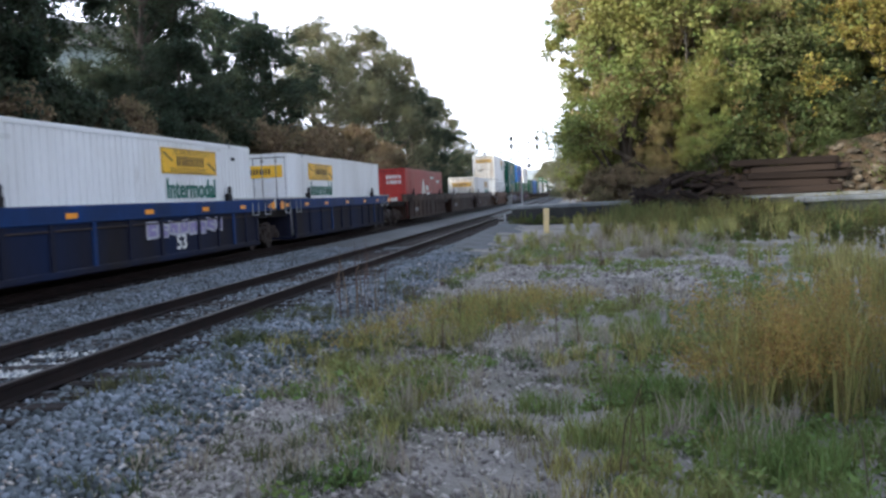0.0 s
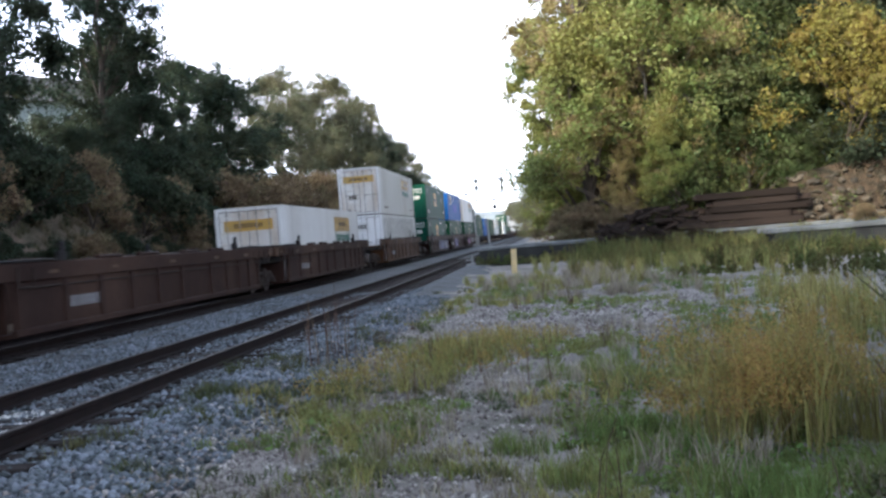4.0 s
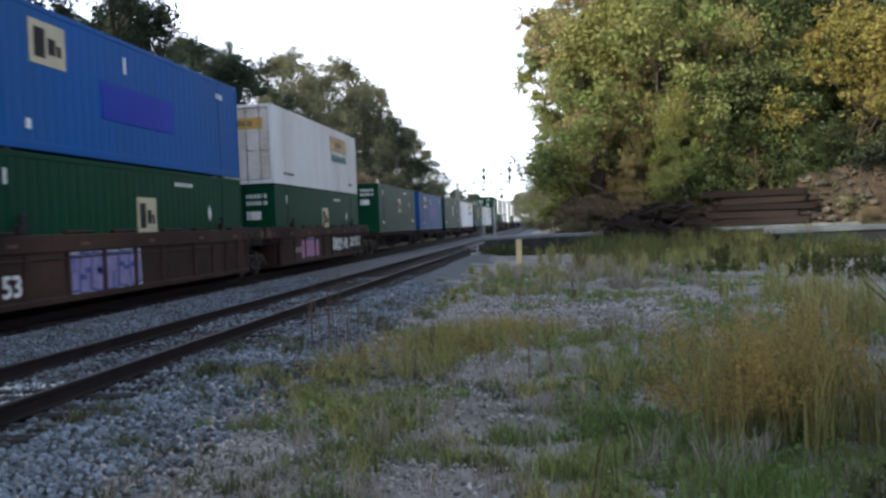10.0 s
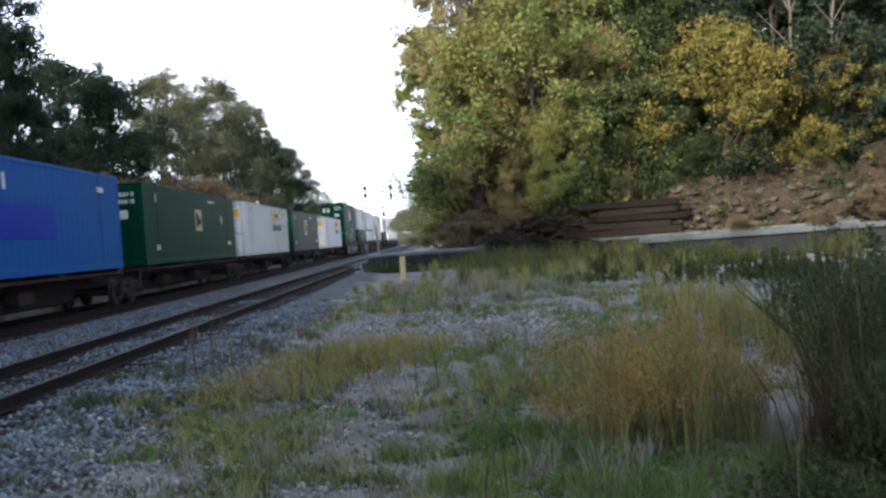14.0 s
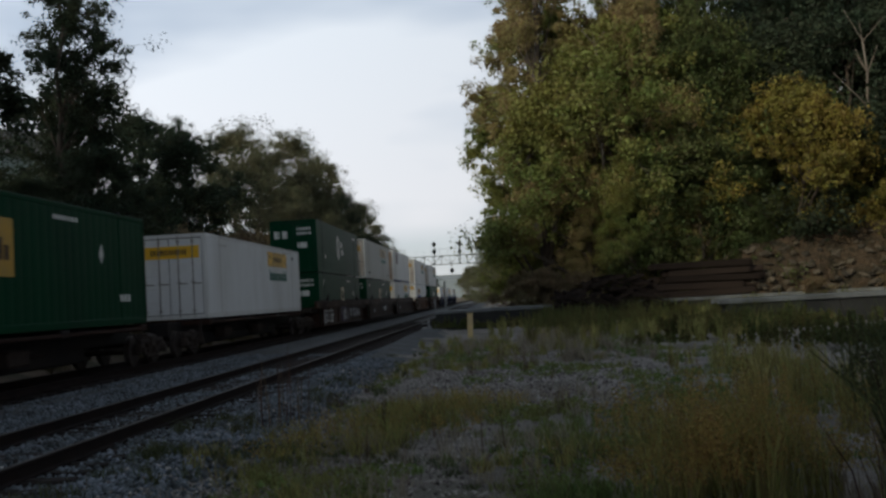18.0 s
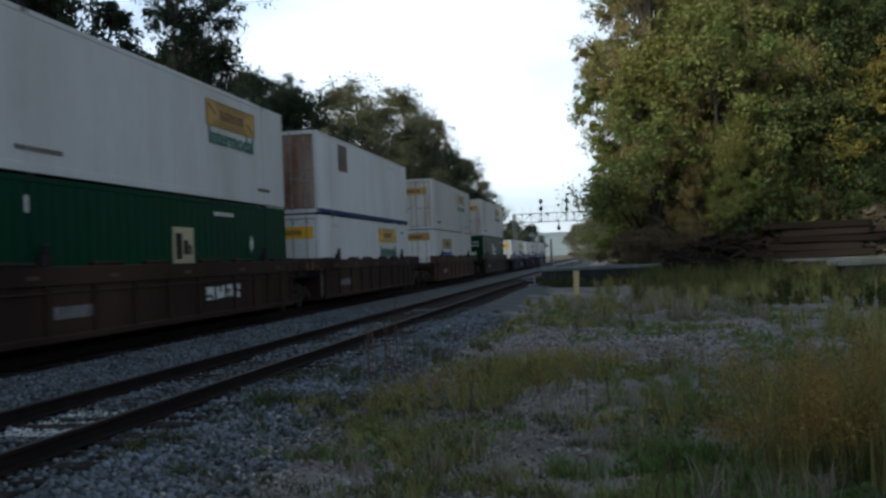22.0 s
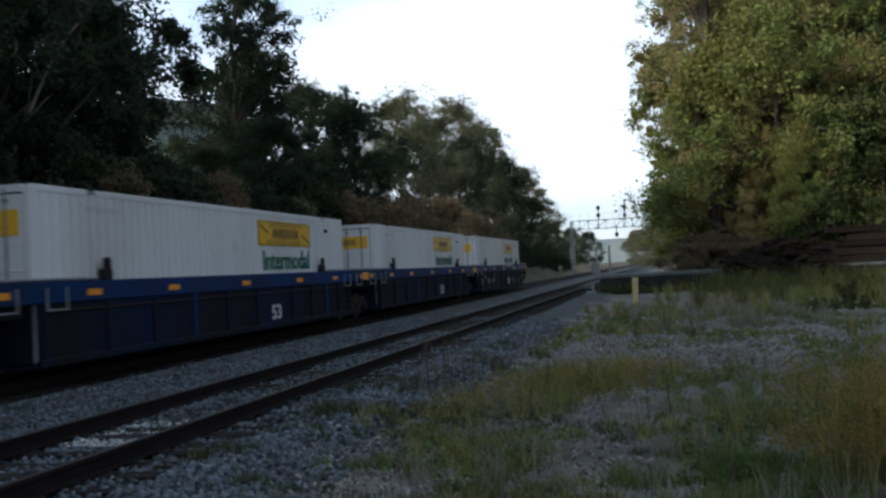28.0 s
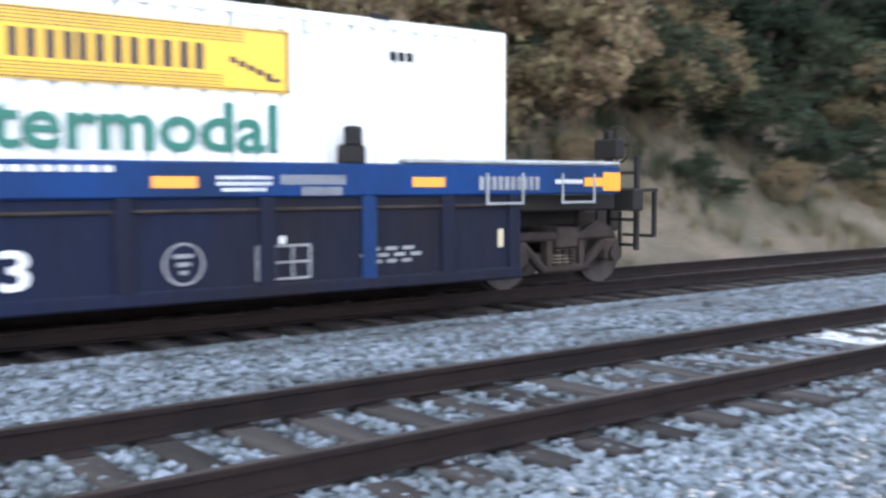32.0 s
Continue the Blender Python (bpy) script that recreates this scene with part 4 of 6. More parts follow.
def blades(name, label, seed, patches, material, category="grass"):
    """Curved tapering blades. patches: x, y, radius across and along, blades, height, lean."""
    rng = np.random.default_rng(seed)
    P, Hh, Ww, lean = [], [], [], []
    for x, y, rx, ry, n, hgt, ln in patches:
        a, r = rng.uniform(0, math.tau, n), np.sqrt(rng.random(n))
        # tufts: blades gather round a few roots
        roots = max(3, n // 28)
        ra, rr = rng.uniform(0, math.tau, roots), np.sqrt(rng.random(roots))
        pick = rng.integers(0, roots, n)
        px = x + rx * rr[pick] * np.cos(ra[pick]) + rng.normal(0, 0.05 + 0.02 * hgt, n)
        py = y + ry * rr[pick] * np.sin(ra[pick]) + rng.normal(0, 0.05 + 0.02 * hgt, n)
        P.append(np.stack([px, py, np.array([ground_z(u, v) for u, v in zip(px, py)]) - 0.02], 1))
        Hh.append(hgt * rng.uniform(0.45, 1.15, n))
        Ww.append(np.full(n, 0.0045 + 0.0012 * hgt) * (1 + 0.03 * max(0, y - 8)))
        lean.append(np.full(n, ln))
    P, Hh, Ww, lean = np.concatenate(P), np.concatenate(Hh), np.concatenate(Ww), np.concatenate(lean)
    n = len(P)
    a = rng.uniform(0, math.tau, n)
    d = np.stack([np.cos(a), np.sin(a), np.zeros(n)], 1)
    s = np.stack([-np.sin(a + rng.normal(0, 0.8, n)), np.cos(a), np.zeros(n)], 1)
    bend = (lean * rng.uniform(0.3, 1.3, n) * Hh)[:, None]
    up = np.array([0, 0, 1.0])
    m = P + d * bend * 0.3 + up * (Hh * 0.55)[:, None]
    t = P + d * bend + up * (Hh * 0.97)[:, None]
    w = Ww[:, None]
    verts = np.stack([P - s * w, P + s * w, m - s * w * 0.8, m + s * w * 0.8, t], 1).reshape(-1, 3)
    k = np.arange(n)[:, None] * 5
    tris = np.concatenate([k + np.array([[0, 1, 3]]), k + np.array([[0, 3, 2]]), k + np.array([[2, 3, 4]])], 0)
    tagged(put(name, fast_mesh(name, verts, tris, material)), label, category, kind="stuff")


rg = random.Random(77)


def bare(x, y):
    """Trodden gravel where little grows."""
    return (abs(x + 0.55 + 0.05 * (y - 8)) < 0.6 and y < 13) or (17 < y < 25 and -2.2 < x < 1.6) or (x < -1.9 and y < 7.5) or noise.noise((x * 0.5, y * 0.4, 11)) > 0.22


GREEN = [(-0.31, 8.5, 0.28, 0.25, 260, 0.22, 0.5), (0.66, 9.0, 0.5, 0.4, 420, 0.25, 0.5), (1.6, 7.0, 0.8, 0.6, 500, 0.22, 0.7), (2.3, 6.6, 0.5, 0.5, 350, 0.28, 0.7), (-1.5, 7.6, 0.7, 0.5, 420, 0.14, 0.6), (-2.9, 9.0, 0.3, 0.4, 160, 0.16, 0.6), (-3.3, 8.0, 0.2, 0.3, 110, 0.18, 0.6), (1.4, 12.5, 1.2, 1.6, 900, 0.24, 0.5), (0.3, 13.0, 0.8, 1.2, 500, 0.18, 0.5), (-1.9, 9.4, 0.9, 0.5, 350, 0.12, 0.6), (-1.2, 10.8, 0.9, 0.6, 350, 0.14, 0.5), (3.0, 16.0, 1.0, 2.0, 600, 0.35, 0.5)]
GREEN += [(rg.uniform(-2.6, 4.5), rg.uniform(6, 30), rg.uniform(0.2, 0.7), rg.uniform(0.2, 0.7), rg.randint(40, 130), rg.uniform(0.08, 0.2), 0.6) for _ in range(240)]
GREEN += [(rg.uniform(-1.8, 3.4), rg.uniform(4.3, 9.5), rg.uniform(0.15, 0.4), rg.uniform(0.15, 0.4), rg.randint(50, 140), rg.uniform(0.10, 0.24), 0.6) for _ in range(60)]
GREEN += [(2.6, 7.3, 0.6, 0.4, 420, 0.26, 0.8), (1.2, 6.2, 0.5, 0.3, 420, 0.3, 0.5), (2.9, 6.2, 0.5, 0.5, 350, 0.28, 0.8), (0.1, 7.1, 0.3, 0.25, 260, 0.26, 0.5), (0.9, 7.9, 0.35, 0.3, 300, 0.3, 0.5)]
DOCKG = [(rg.uniform(1.5, 17), rg.uniform(36, 57), 1.0, 0.9, 170, rg.uniform(0.6, 1.3), 0.3) for _ in range(64)]
DRY = [(-2.9, 11.5, 0.9, 0.8, 500, 0.24, 0.7), (-2.2, 13.0, 1.0, 1.2, 720, 0.32, 0.7), (-1.4, 14.5, 1.0, 1.4, 850, 0.40, 0.7), (-0.6, 16.0, 0.9, 1.4, 700, 0.38, 0.7), (1.7, 8.3, 0.7, 0.6, 380, 0.9, 0.4), (2.2, 8.9, 0.7, 0.7, 380, 0.95, 0.4), (2.0, 10.6, 0.9, 0.9, 320, 0.8, 0.45), (2.7, 8.0, 0.45, 0.5, 200, 0.8, 0.4), (0.4, 11.0, 0.5, 0.6, 260, 0.3, 0.6), (0.8, 32.0, 2.4, 3.0, 1000, 0.45, 0.5), (3.4, 38.0, 2.2, 3.0, 1000, 0.7, 0.4), (-1.6, 38.0, 1.6, 4.0, 600, 0.35, 0.5), (-1.6, 26.0, 1.2, 3.0, 500, 0.28, 0.5), (5.0, 22.0, 1.6, 4.0, 900, 0.6, 0.4), (4.2, 14.0, 1.0, 2.0, 700, 0.9, 0.3), (7.0, 34.0, 2.4, 4.0, 1000, 0.8, 0.4)]
DRY += [(rg.uniform(-3.0, 4.5), rg.uniform(6, 34), rg.uniform(0.2, 0.6), rg.uniform(0.2, 0.6), rg.randint(30, 90), rg.uniform(0.1, 0.3), 0.7) for _ in range(90)]
DRY += [(-2.6 + 0.55 * k * rg.uniform(0.8, 1.2), 10.6 - 0.85 * k, 0.5, 0.5, 330, rg.uniform(0.16, 0.26), 0.7) for k in range(7)]
DRY += [(rg.uniform(-1, 17), rg.uniform(38, 57), 1.2, 1.2, 150, rg.uniform(0.4, 0.8), 0.4) for _ in range(20)]
GREEN += [(2.7, 5.9, 0.6, 0.5, 420, 0.34, 0.8), (3.2, 6.6, 0.6, 0.6, 420, 0.45, 0.7), (3.4, 7.6, 0.6, 0.6, 360, 0.6, 0.6)]
GREEN = [p for p in GREEN if p[4] > 150 or not bare(p[0], p[1])]
DRY = [p for p in DRY if p[4] > 150 or not bare(p[0], p[1])]
blades("green_grass", "tufts of green grass and weeds on the gravel", 31, GREEN, M_GRASS)
blades("dock_grass", "rank olive grass in front of the dock", 39, DOCKG, M_DOCKWEED)
blades("dry_grass", "tall dry yellow grass in loose clumps", 32, DRY, M_DRYGRASS)

def plumes(name, label, seed, patches, material, per=5, size=0.016):
    """Fine feathery seed heads over tall grass: x, y, radius, heads, low and high."""
    rng = np.random.default_rng(seed)
    c, r = [], []
    for x, y, rad, n, z0, z1 in patches:
        a, d = rng.uniform(0, math.tau, n), rad * np.sqrt(rng.random(n))
        px, py = x + d * np.cos(a), y + d * np.sin(a)
        wave = np.array([0.75 + 0.5 * noise.noise((u * 2.3, w * 2.3, 8)) for u, w in zip(px, py)])
        top = rng.uniform(0.45 * z1, z1, n) * (1 - 0.45 * (d / rad) ** 2) * np.clip(wave, 0.4, 1.15)
        for q in range(7):
            keep = top - q * 0.05 > z0
            c.append(np.stack([px + rng.normal(0, 0.02, n), py + rng.normal(0, 0.02, n), ground_z(x, y) + top - q * 0.05], 1)[keep])
            r.append(np.full(n, 0.018 + 0.006 * q)[keep])
    v, f = leaf_cloud(rng, np.concatenate(c), np.concatenate(r), per, size)
    tagged(put(name, fast_mesh(name, v, f, material)), label, "grass", kind="stuff")


plumes("grass_plumes", "feathery amber seed heads over tall dry grass", 41, [(1.4, 8.3, 0.72, 380, 0.34, 1.25), (1.95, 9.0, 0.85, 380, 0.34, 1.35), (1.8, 10.6, 1.0, 320, 0.36, 1.2), (2.5, 8.3, 0.6, 200, 0.38, 1.2), (-1.6, 14.2, 1.5, 260, 0.1, 0.5), (-2.4, 12.6, 1.0, 160, 0.1, 0.4), (-0.6, 16.0, 1.0, 160, 0.1, 0.55), (4.2, 14.0, 1.2, 220, 0.3, 1.1)], M_PLUME, 9, 0.010)
plumes("tall_weed_leaves", "tall feathery dull green weeds with brown stalks", 42, [(3.1, 7.2, 0.6, 150, 0.62, 1.85), (3.65, 8.4, 0.7, 180, 0.62, 2.05), (2.8, 6.3, 0.45, 130, 0.1, 1.1), (4.3, 10.0, 0.95, 230, 0.6, 1.9), (5.1, 13.0, 1.1, 240, 0.6, 1.9), (2.3, 5.9, 0.6, 120, 0.06, 0.5)], M_WEEDLEAF, 12, 0.017)
blades("tall_weeds", "tall arching green weed stems", 37, [(3.05, 7.2, 0.55, 0.5, 170, 1.6, 0.55), (3.6, 8.4, 0.65, 0.6, 170, 1.6, 0.55), (4.3, 10.0, 0.9, 0.7, 150, 1.6, 0.5), (5.1, 13.0, 1.1, 0.9, 160, 1.6, 0.5), (2.7, 6.4, 0.35, 0.3, 160, 1.0, 0.5)], M_WEEDLEAF, "weeds")
plumes("dock_weeds", "tall yellow-green weeds in front of the dock", 43, [(2.0 + 1.3 * k, 54.5 + 2.0 * math.sin(k * 2.1), 1.3, 46, 0.2, 1.3 + 0.5 * math.sin(k * 1.7)) for k in range(13)] + [(-3.2 + 0.9 * k, 56.6 + 0.5 * math.sin(k * 2.3), 0.8, 36, 0.1, 0.8 + 0.25 * math.sin(k * 1.9)) for k in range(6)] + [(rg.uniform(4.5, 17), rg.uniform(24, 46), 1.2, 60, 0.1, rg.uniform(0.6, 1.3)) for _ in range(34)], M_DOCKWEED, 7, 0.045)

def low_weeds():
    """Small broad leaves close to the ground, thinner on the bare gravel path."""
    rng = np.random.default_rng(51)
    c, r = [], []
    while len(c) < 1900:
        x, y = rng.uniform(-2.7, 6.0), 4.2 + 35 * rng.random() ** 1.6
        worn = bare(x, y) or (x < -2.0 and y > 16)
        if noise.noise((x * 0.45, y * 0.35, 5)) < (0.25 if worn else 0.0):
            continue
        c.append((x, y, ground_z(x, y) + 0.03)), r.append(rng.uniform(0.07, 0.2))
    v, f = leaf_cloud(rng, np.array(c), np.array(r), 34, 0.026)
    v[:, 2] = np.maximum(v[:, 2], np.repeat([p[2] - 0.05 for p in c], 34 * 4))
    tagged(put("low_weeds", fast_mesh("low_weeds", v, f, M_GRASS)), "low green weeds spreading over the gravel", "weeds", kind="stuff")


low_weeds()
WEEDS = [(3.0, 7.4, 0.45, 0.5, 45, 1.8, 0.2), (3.4, 8.4, 0.4, 0.5, 45, 1.9, 0.2), (2.6, 6.4, 0.4, 0.3, 120, 1.0, 0.3), (-3.25, 15.6, 0.25, 0.4, 16, 1.2, 0.15), (-3.4, 14.6, 0.2, 0.3, 10, 1.1, 0.15), (-1.6, 11.2, 0.5, 0.4, 5, 0.6, 0.2), (0.15, 6.2, 0.3, 0.4, 5, 0.75, 0.35), (1.9, 5.6, 0.4, 0.3, 4, 0.7, 0.6), (-0.4, 5.2, 0.3, 0.2, 4, 0.6, 0.4), (-0.3, 12.0, 0.4, 0.4, 6, 0.75, 0.2), (-0.9, 14.0, 0.8, 0.6, 26, 0.6, 0.15), (0.5, 9.8, 0.6, 0.4, 6, 0.5, 0.3), (-3.9, 9.3, 0.1, 0.2, 8, 0.3, 0.4), (1.0, 18.0, 1.4, 3.0, 30, 0.5, 0.2), (0.0, 26.0, 1.5, 5.0, 40, 0.6, 0.2), (-3.0, 19.0, 0.5, 1.5, 60, 0.3, 0.5)]
DULL = [(rg.uniform(-3.5, -1.3), rg.uniform(5.0, 13), rg.uniform(0.12, 0.35), rg.uniform(0.12, 0.35), rg.randint(40, 110), rg.uniform(0.08, 0.2), 0.8) for _ in range(48)]
DULL += [(rg.uniform(-3.7, -2.4), rg.uniform(13, 34), 0.3, 0.5, 50, rg.uniform(0.1, 0.3), 0.6) for _ in range(24)]
DULL += [(rg.uniform(-3.2, 4.5), rg.uniform(-5.5, 4.0), rg.uniform(0.15, 0.4), rg.uniform(0.15, 0.4), rg.randint(40, 110), rg.uniform(0.08, 0.2), 0.8) for _ in range(60)]
DULL += [(rg.uniform(-4.4, -3.4), rg.uniform(8.0, 15.0), 0.3, 0.4, 90, rg.uniform(0.12, 0.26), 0.8) for _ in range(16)]
DULL += [(rg.uniform(-3.0, 2.4), rg.uniform(4.2, 12.5), rg.uniform(0.25, 0.6), rg.uniform(0.25, 0.6), rg.randint(70, 150), rg.uniform(0.06, 0.16), 1.0) for _ in range(60)]
blades("dull_weeds", "low dull green weeds among the ballast", 38, DULL, M_WEEDLEAF, "weeds")
STRAW = [(rg.uniform(-2.4, 3.2), rg.uniform(4.2, 18), rg.uniform(0.2, 0.6), rg.uniform(0.2, 0.6), rg.randint(30, 80), rg.uniform(0.15, 0.42), 0.5) for _ in range(70)]
STRAW += [(rg.uniform(-3.2, 2.6), rg.uniform(4.0, 13), rg.uniform(0.25, 0.6), rg.uniform(0.25, 0.6), rg.randint(40, 90), rg.uniform(0.08, 0.22), 0.9) for _ in range(45)]
STRAW += [(rg.uniform(-1.5, 4.0), rg.uniform(26, 40), 0.8, 0.9, 90, rg.uniform(0.3, 0.6), 0.5) for _ in range(40)]
blades("grey_straw", "thin grey dead grass over the gravel", 36, STRAW, M_STRAW)
blades("dead_weeds", "thin dead brown weed stalks", 33, WEEDS, M_STALK, "weeds")
BANKG = [(rg.uniform(-19, -13.9), rg.uniform(6, 80), 0.7, 0.8, 130, rg.uniform(0.25, 0.7), 0.8) for _ in range(230)]
blades("bank_grass", "dry grey grass and weeds on the earth bank", 34, BANKG, M_BANKGRASS)
BANKW = [(rg.uniform(-21, -15.5), rg.uniform(8, 80), 0.9, 0.9, 140, rg.uniform(0.4, 1.0), 0.6) for _ in range(70)]
blades("bank_weeds", "green undergrowth on the earth bank", 35, BANKW, M_LEAF_DARK, "undergrowth")

# ---------------------------------------------------------------- the train
SPEED = 15.3
MOVERS = []


def moves(ob, y, z=0.0):
    """ob stands at y metres along the track at the clip's start and rolls towards -y."""
    ob.matrix_basis = pose(FAR_C, y, z)
    MOVERS.append((ob, y, z))
    return ob


CW, CL, CH = 2.59, 16.15, 2.896
MESHES = {}


def ribbed_side(depth, period, material, sx, flat=0.5):
    """A side sheet with trapezoid ribs, on the side sx (+1 towards the camera)."""
    key = ("side", depth, period, material.name, sx, flat)
    if key in MESHES:
        return MESHES[key]
    ys, ds = [], []
    y, yy = 0.14, CL - 0.14
    s = period * (1 - flat) / 4
    while y < yy - period:
        a = period * flat / 2
        for dy, d in ((0, 0), (a, 0), (a + s, -depth), (period - a - s, -depth), (period - a, 0)):
            ys.append(y + dy), ds.append(d)
        y += period
    ys.append(yy), ds.append(0)
    verts = []
    for y, d in zip(ys, ds):
        for z in (0.16, CH - 0.10):
            verts.append((sx * (CW / 2 - 0.012 + d), y, z))
    faces = [(2 * i, 2 * i + 2, 2 * i + 3, 2 * i + 1) if sx > 0 else (2 * i, 2 * i + 1, 2 * i + 3, 2 * i + 2) for i in range(len(ys) - 1)]
    # closed behind, so that the sheet has thickness
    n = len(verts)
    verts += [(sx * (CW / 2 - 0.09), 0.14, 0.16), (sx * (CW / 2 - 0.09), yy, 0.16), (sx * (CW / 2 - 0.09), yy, CH - 0.10), (sx * (CW / 2 - 0.09), 0.14, CH - 0.10)]
    faces.append((n, n + 3, n + 2, n + 1) if sx > 0 else (n, n + 1, n + 2, n + 3))
    MESHES[key] = mesh_from("side_sheet", verts, faces, material)
    return MESHES[key]


def shared(key, make):
    if key not in MESHES:
        MESHES[key] = make()
    return MESHES[key]


def boxes_mesh(name, dims, material, bevel=0.01):
    def make():
        bm = bmesh.new()
        for d in dims:
            add_box(bm, *d, bevel=bevel)
        me = bpy.data.meshes.new(name)
        bm.to_mesh(me)
        bm.free()
        me.materials.append(material)
        return me
    return shared((name, material.name, tuple(dims[0]), len(dims)), make)


def container(label, material, rib=(0.03, 0.30, 0.5), logos=(), doorm=None, trim=None, base=None):
    """One 53 ft box: origin at the middle of its end towards the camera, on its floor."""
    c = tagged(thing("shipping_container"), label, "shipping container", "containers on the train")
    h, L, w = CH, CL, CW / 2
    trim = trim or material
    put("side_sheet", ribbed_side(*rib[:2], material, 1, rib[2]), c)
    put("side_sheet", ribbed_side(*rib[:2], material, -1, rib[2]), c)
    put("roof", boxes_mesh("roof", [(-w + 0.03, w - 0.03, 0.05, L - 0.05, h - 0.05, h - 0.012)], material), c)
    put("floor", boxes_mesh("floor", [(-w + 0.05, w - 0.05, 0.05, L - 0.05, 0.10, 0.16)], M_CARDARK), c)
    put("end_wall", boxes_mesh("end_wall", [(-w + 0.05, w - 0.05, L - 0.09, L - 0.03, 0.12, h - 0.06)], material), c)
    for sx in (-1, 1):
        put("top_rail", boxes_mesh("top_rail%d" % sx, [(sx * w - 0.05 * (sx > 0), sx * w + (0.05 if sx < 0 else 0), 0.0, L, h - 0.11, h)], trim), c)
        put("bottom_rail", boxes_mesh("bottom_rail%d" % sx, [(sx * w - (0.07 if sx > 0 else 0), sx * w + (0.07 if sx < 0 else 0), 0.0, L, 0.0, 0.17)], base or trim), c)
        for y0 in (0.0, 1.75, L - 1.90, L - 0.15):
            inner = 1.0 < y0 < L - 1
            put("corner_post" if not inner else "lift_post", boxes_mesh("post%d%.2f" % (sx, y0), [(sx * w - (0.14 if not inner else 0.02) * (sx > 0), sx * w + (0.14 if not inner else 0.02) * (sx < 0), y0, y0 + (0.15 if not inner else 0.10), 0.02, h - 0.02)], trim), c)
            if inner:
                put("lift_casting", boxes_mesh("casting%d%.2f" % (sx, y0), [(sx * w - 0.1 * (sx > 0), sx * w + 0.1 * (sx < 0), y0 - 0.06, y0 + 0.18, h - 0.10, h + 0.06)], M_CARDARK), c)
    put("header", boxes_mesh("header", [(-w + 0.14, w - 0.14, 0.0, 0.08, h - 0.13, h)], trim), c)
    put("door_sill", boxes_mesh("door_sill", [(-w + 0.14, w - 0.14, 0.0, 0.08, 0.0, 0.15)], trim), c)
    put("door_gasket", boxes_mesh("door_gasket", [(-w + 0.135, w - 0.135, 0.03, 0.05, h - 0.155, h - 0.128), (-w + 0.135, w - 0.135, 0.03, 0.05, 0.145, 0.172), (-w + 0.135, -w + 0.16, 0.03, 0.05, 0.172, h - 0.155), (w - 0.16, w - 0.135, 0.03, 0.05, 0.172, h - 0.155), (-0.012, 0.012, 0.045, 0.06, 0.172, h - 0.155)], M_BLACK, 0), c)
    rodm = M_RODGREY if material in (M_WHITE, M_GREY) else material
    for k, (a, b) in enumerate(((-w + 0.15, -0.012), (0.012, w - 0.15))):
        dm = (doorm[k] if isinstance(doorm, tuple) else doorm) or material
        d = put("door", boxes_mesh("door%d" % k, [(a, b, 0.035, 0.08, 0.16, h - 0.14)], dm), c)
        for z in (0.6, 1.05, 1.5, 1.95, 2.4):
            put("door_rib", boxes_mesh("door_rib%d" % k, [(a + 0.05, b - 0.05, 0.02, 0.036, -0.025, 0.025)], dm), d, pose(0, 0, z))
        for f in (0.28, 0.72):
            x = a + (b - a) * f

            def rod():
                bm = bmesh.new()
                add_cyl(bm, (x, 0.0, 0.08), (x, 0.0, h - 0.06), 0.02, 8)
                for z in (0.25, 1.2, 2.6):
                    add_box(bm, x - 0.05, x + 0.05, -0.01, 0.04, z, z + 0.07)
                add_box(bm, x - 0.02, x + 0.30, -0.03, -0.005, 1.18, 1.22)
                me = bpy.data.meshes.new("lock_rod")
                bm.to_mesh(me)
                bm.free()
                me.materials.append(rodm)
                return me
            put("lock_rod", shared(("rod", k, f, rodm.name), rod), d)
    for lg in logos:
        decal(c, *lg)
    return c


def strokes(y, z, sw, sh, x0, x1, n=6):
    """A row of plain upright bars in pairs, about as dense as heavy lettering."""
    out = []
    for i in range(n):
        a = y - sw / 2 + sw * (i + (0.12 if i < 2 else 0.0)) / n
        step = sw / n
        for u in (0.06, 0.54):
            out.append((x0, x1, a + step * u, a + step * (u + 0.30), z - sh / 2, z + sh / 2))
    return out


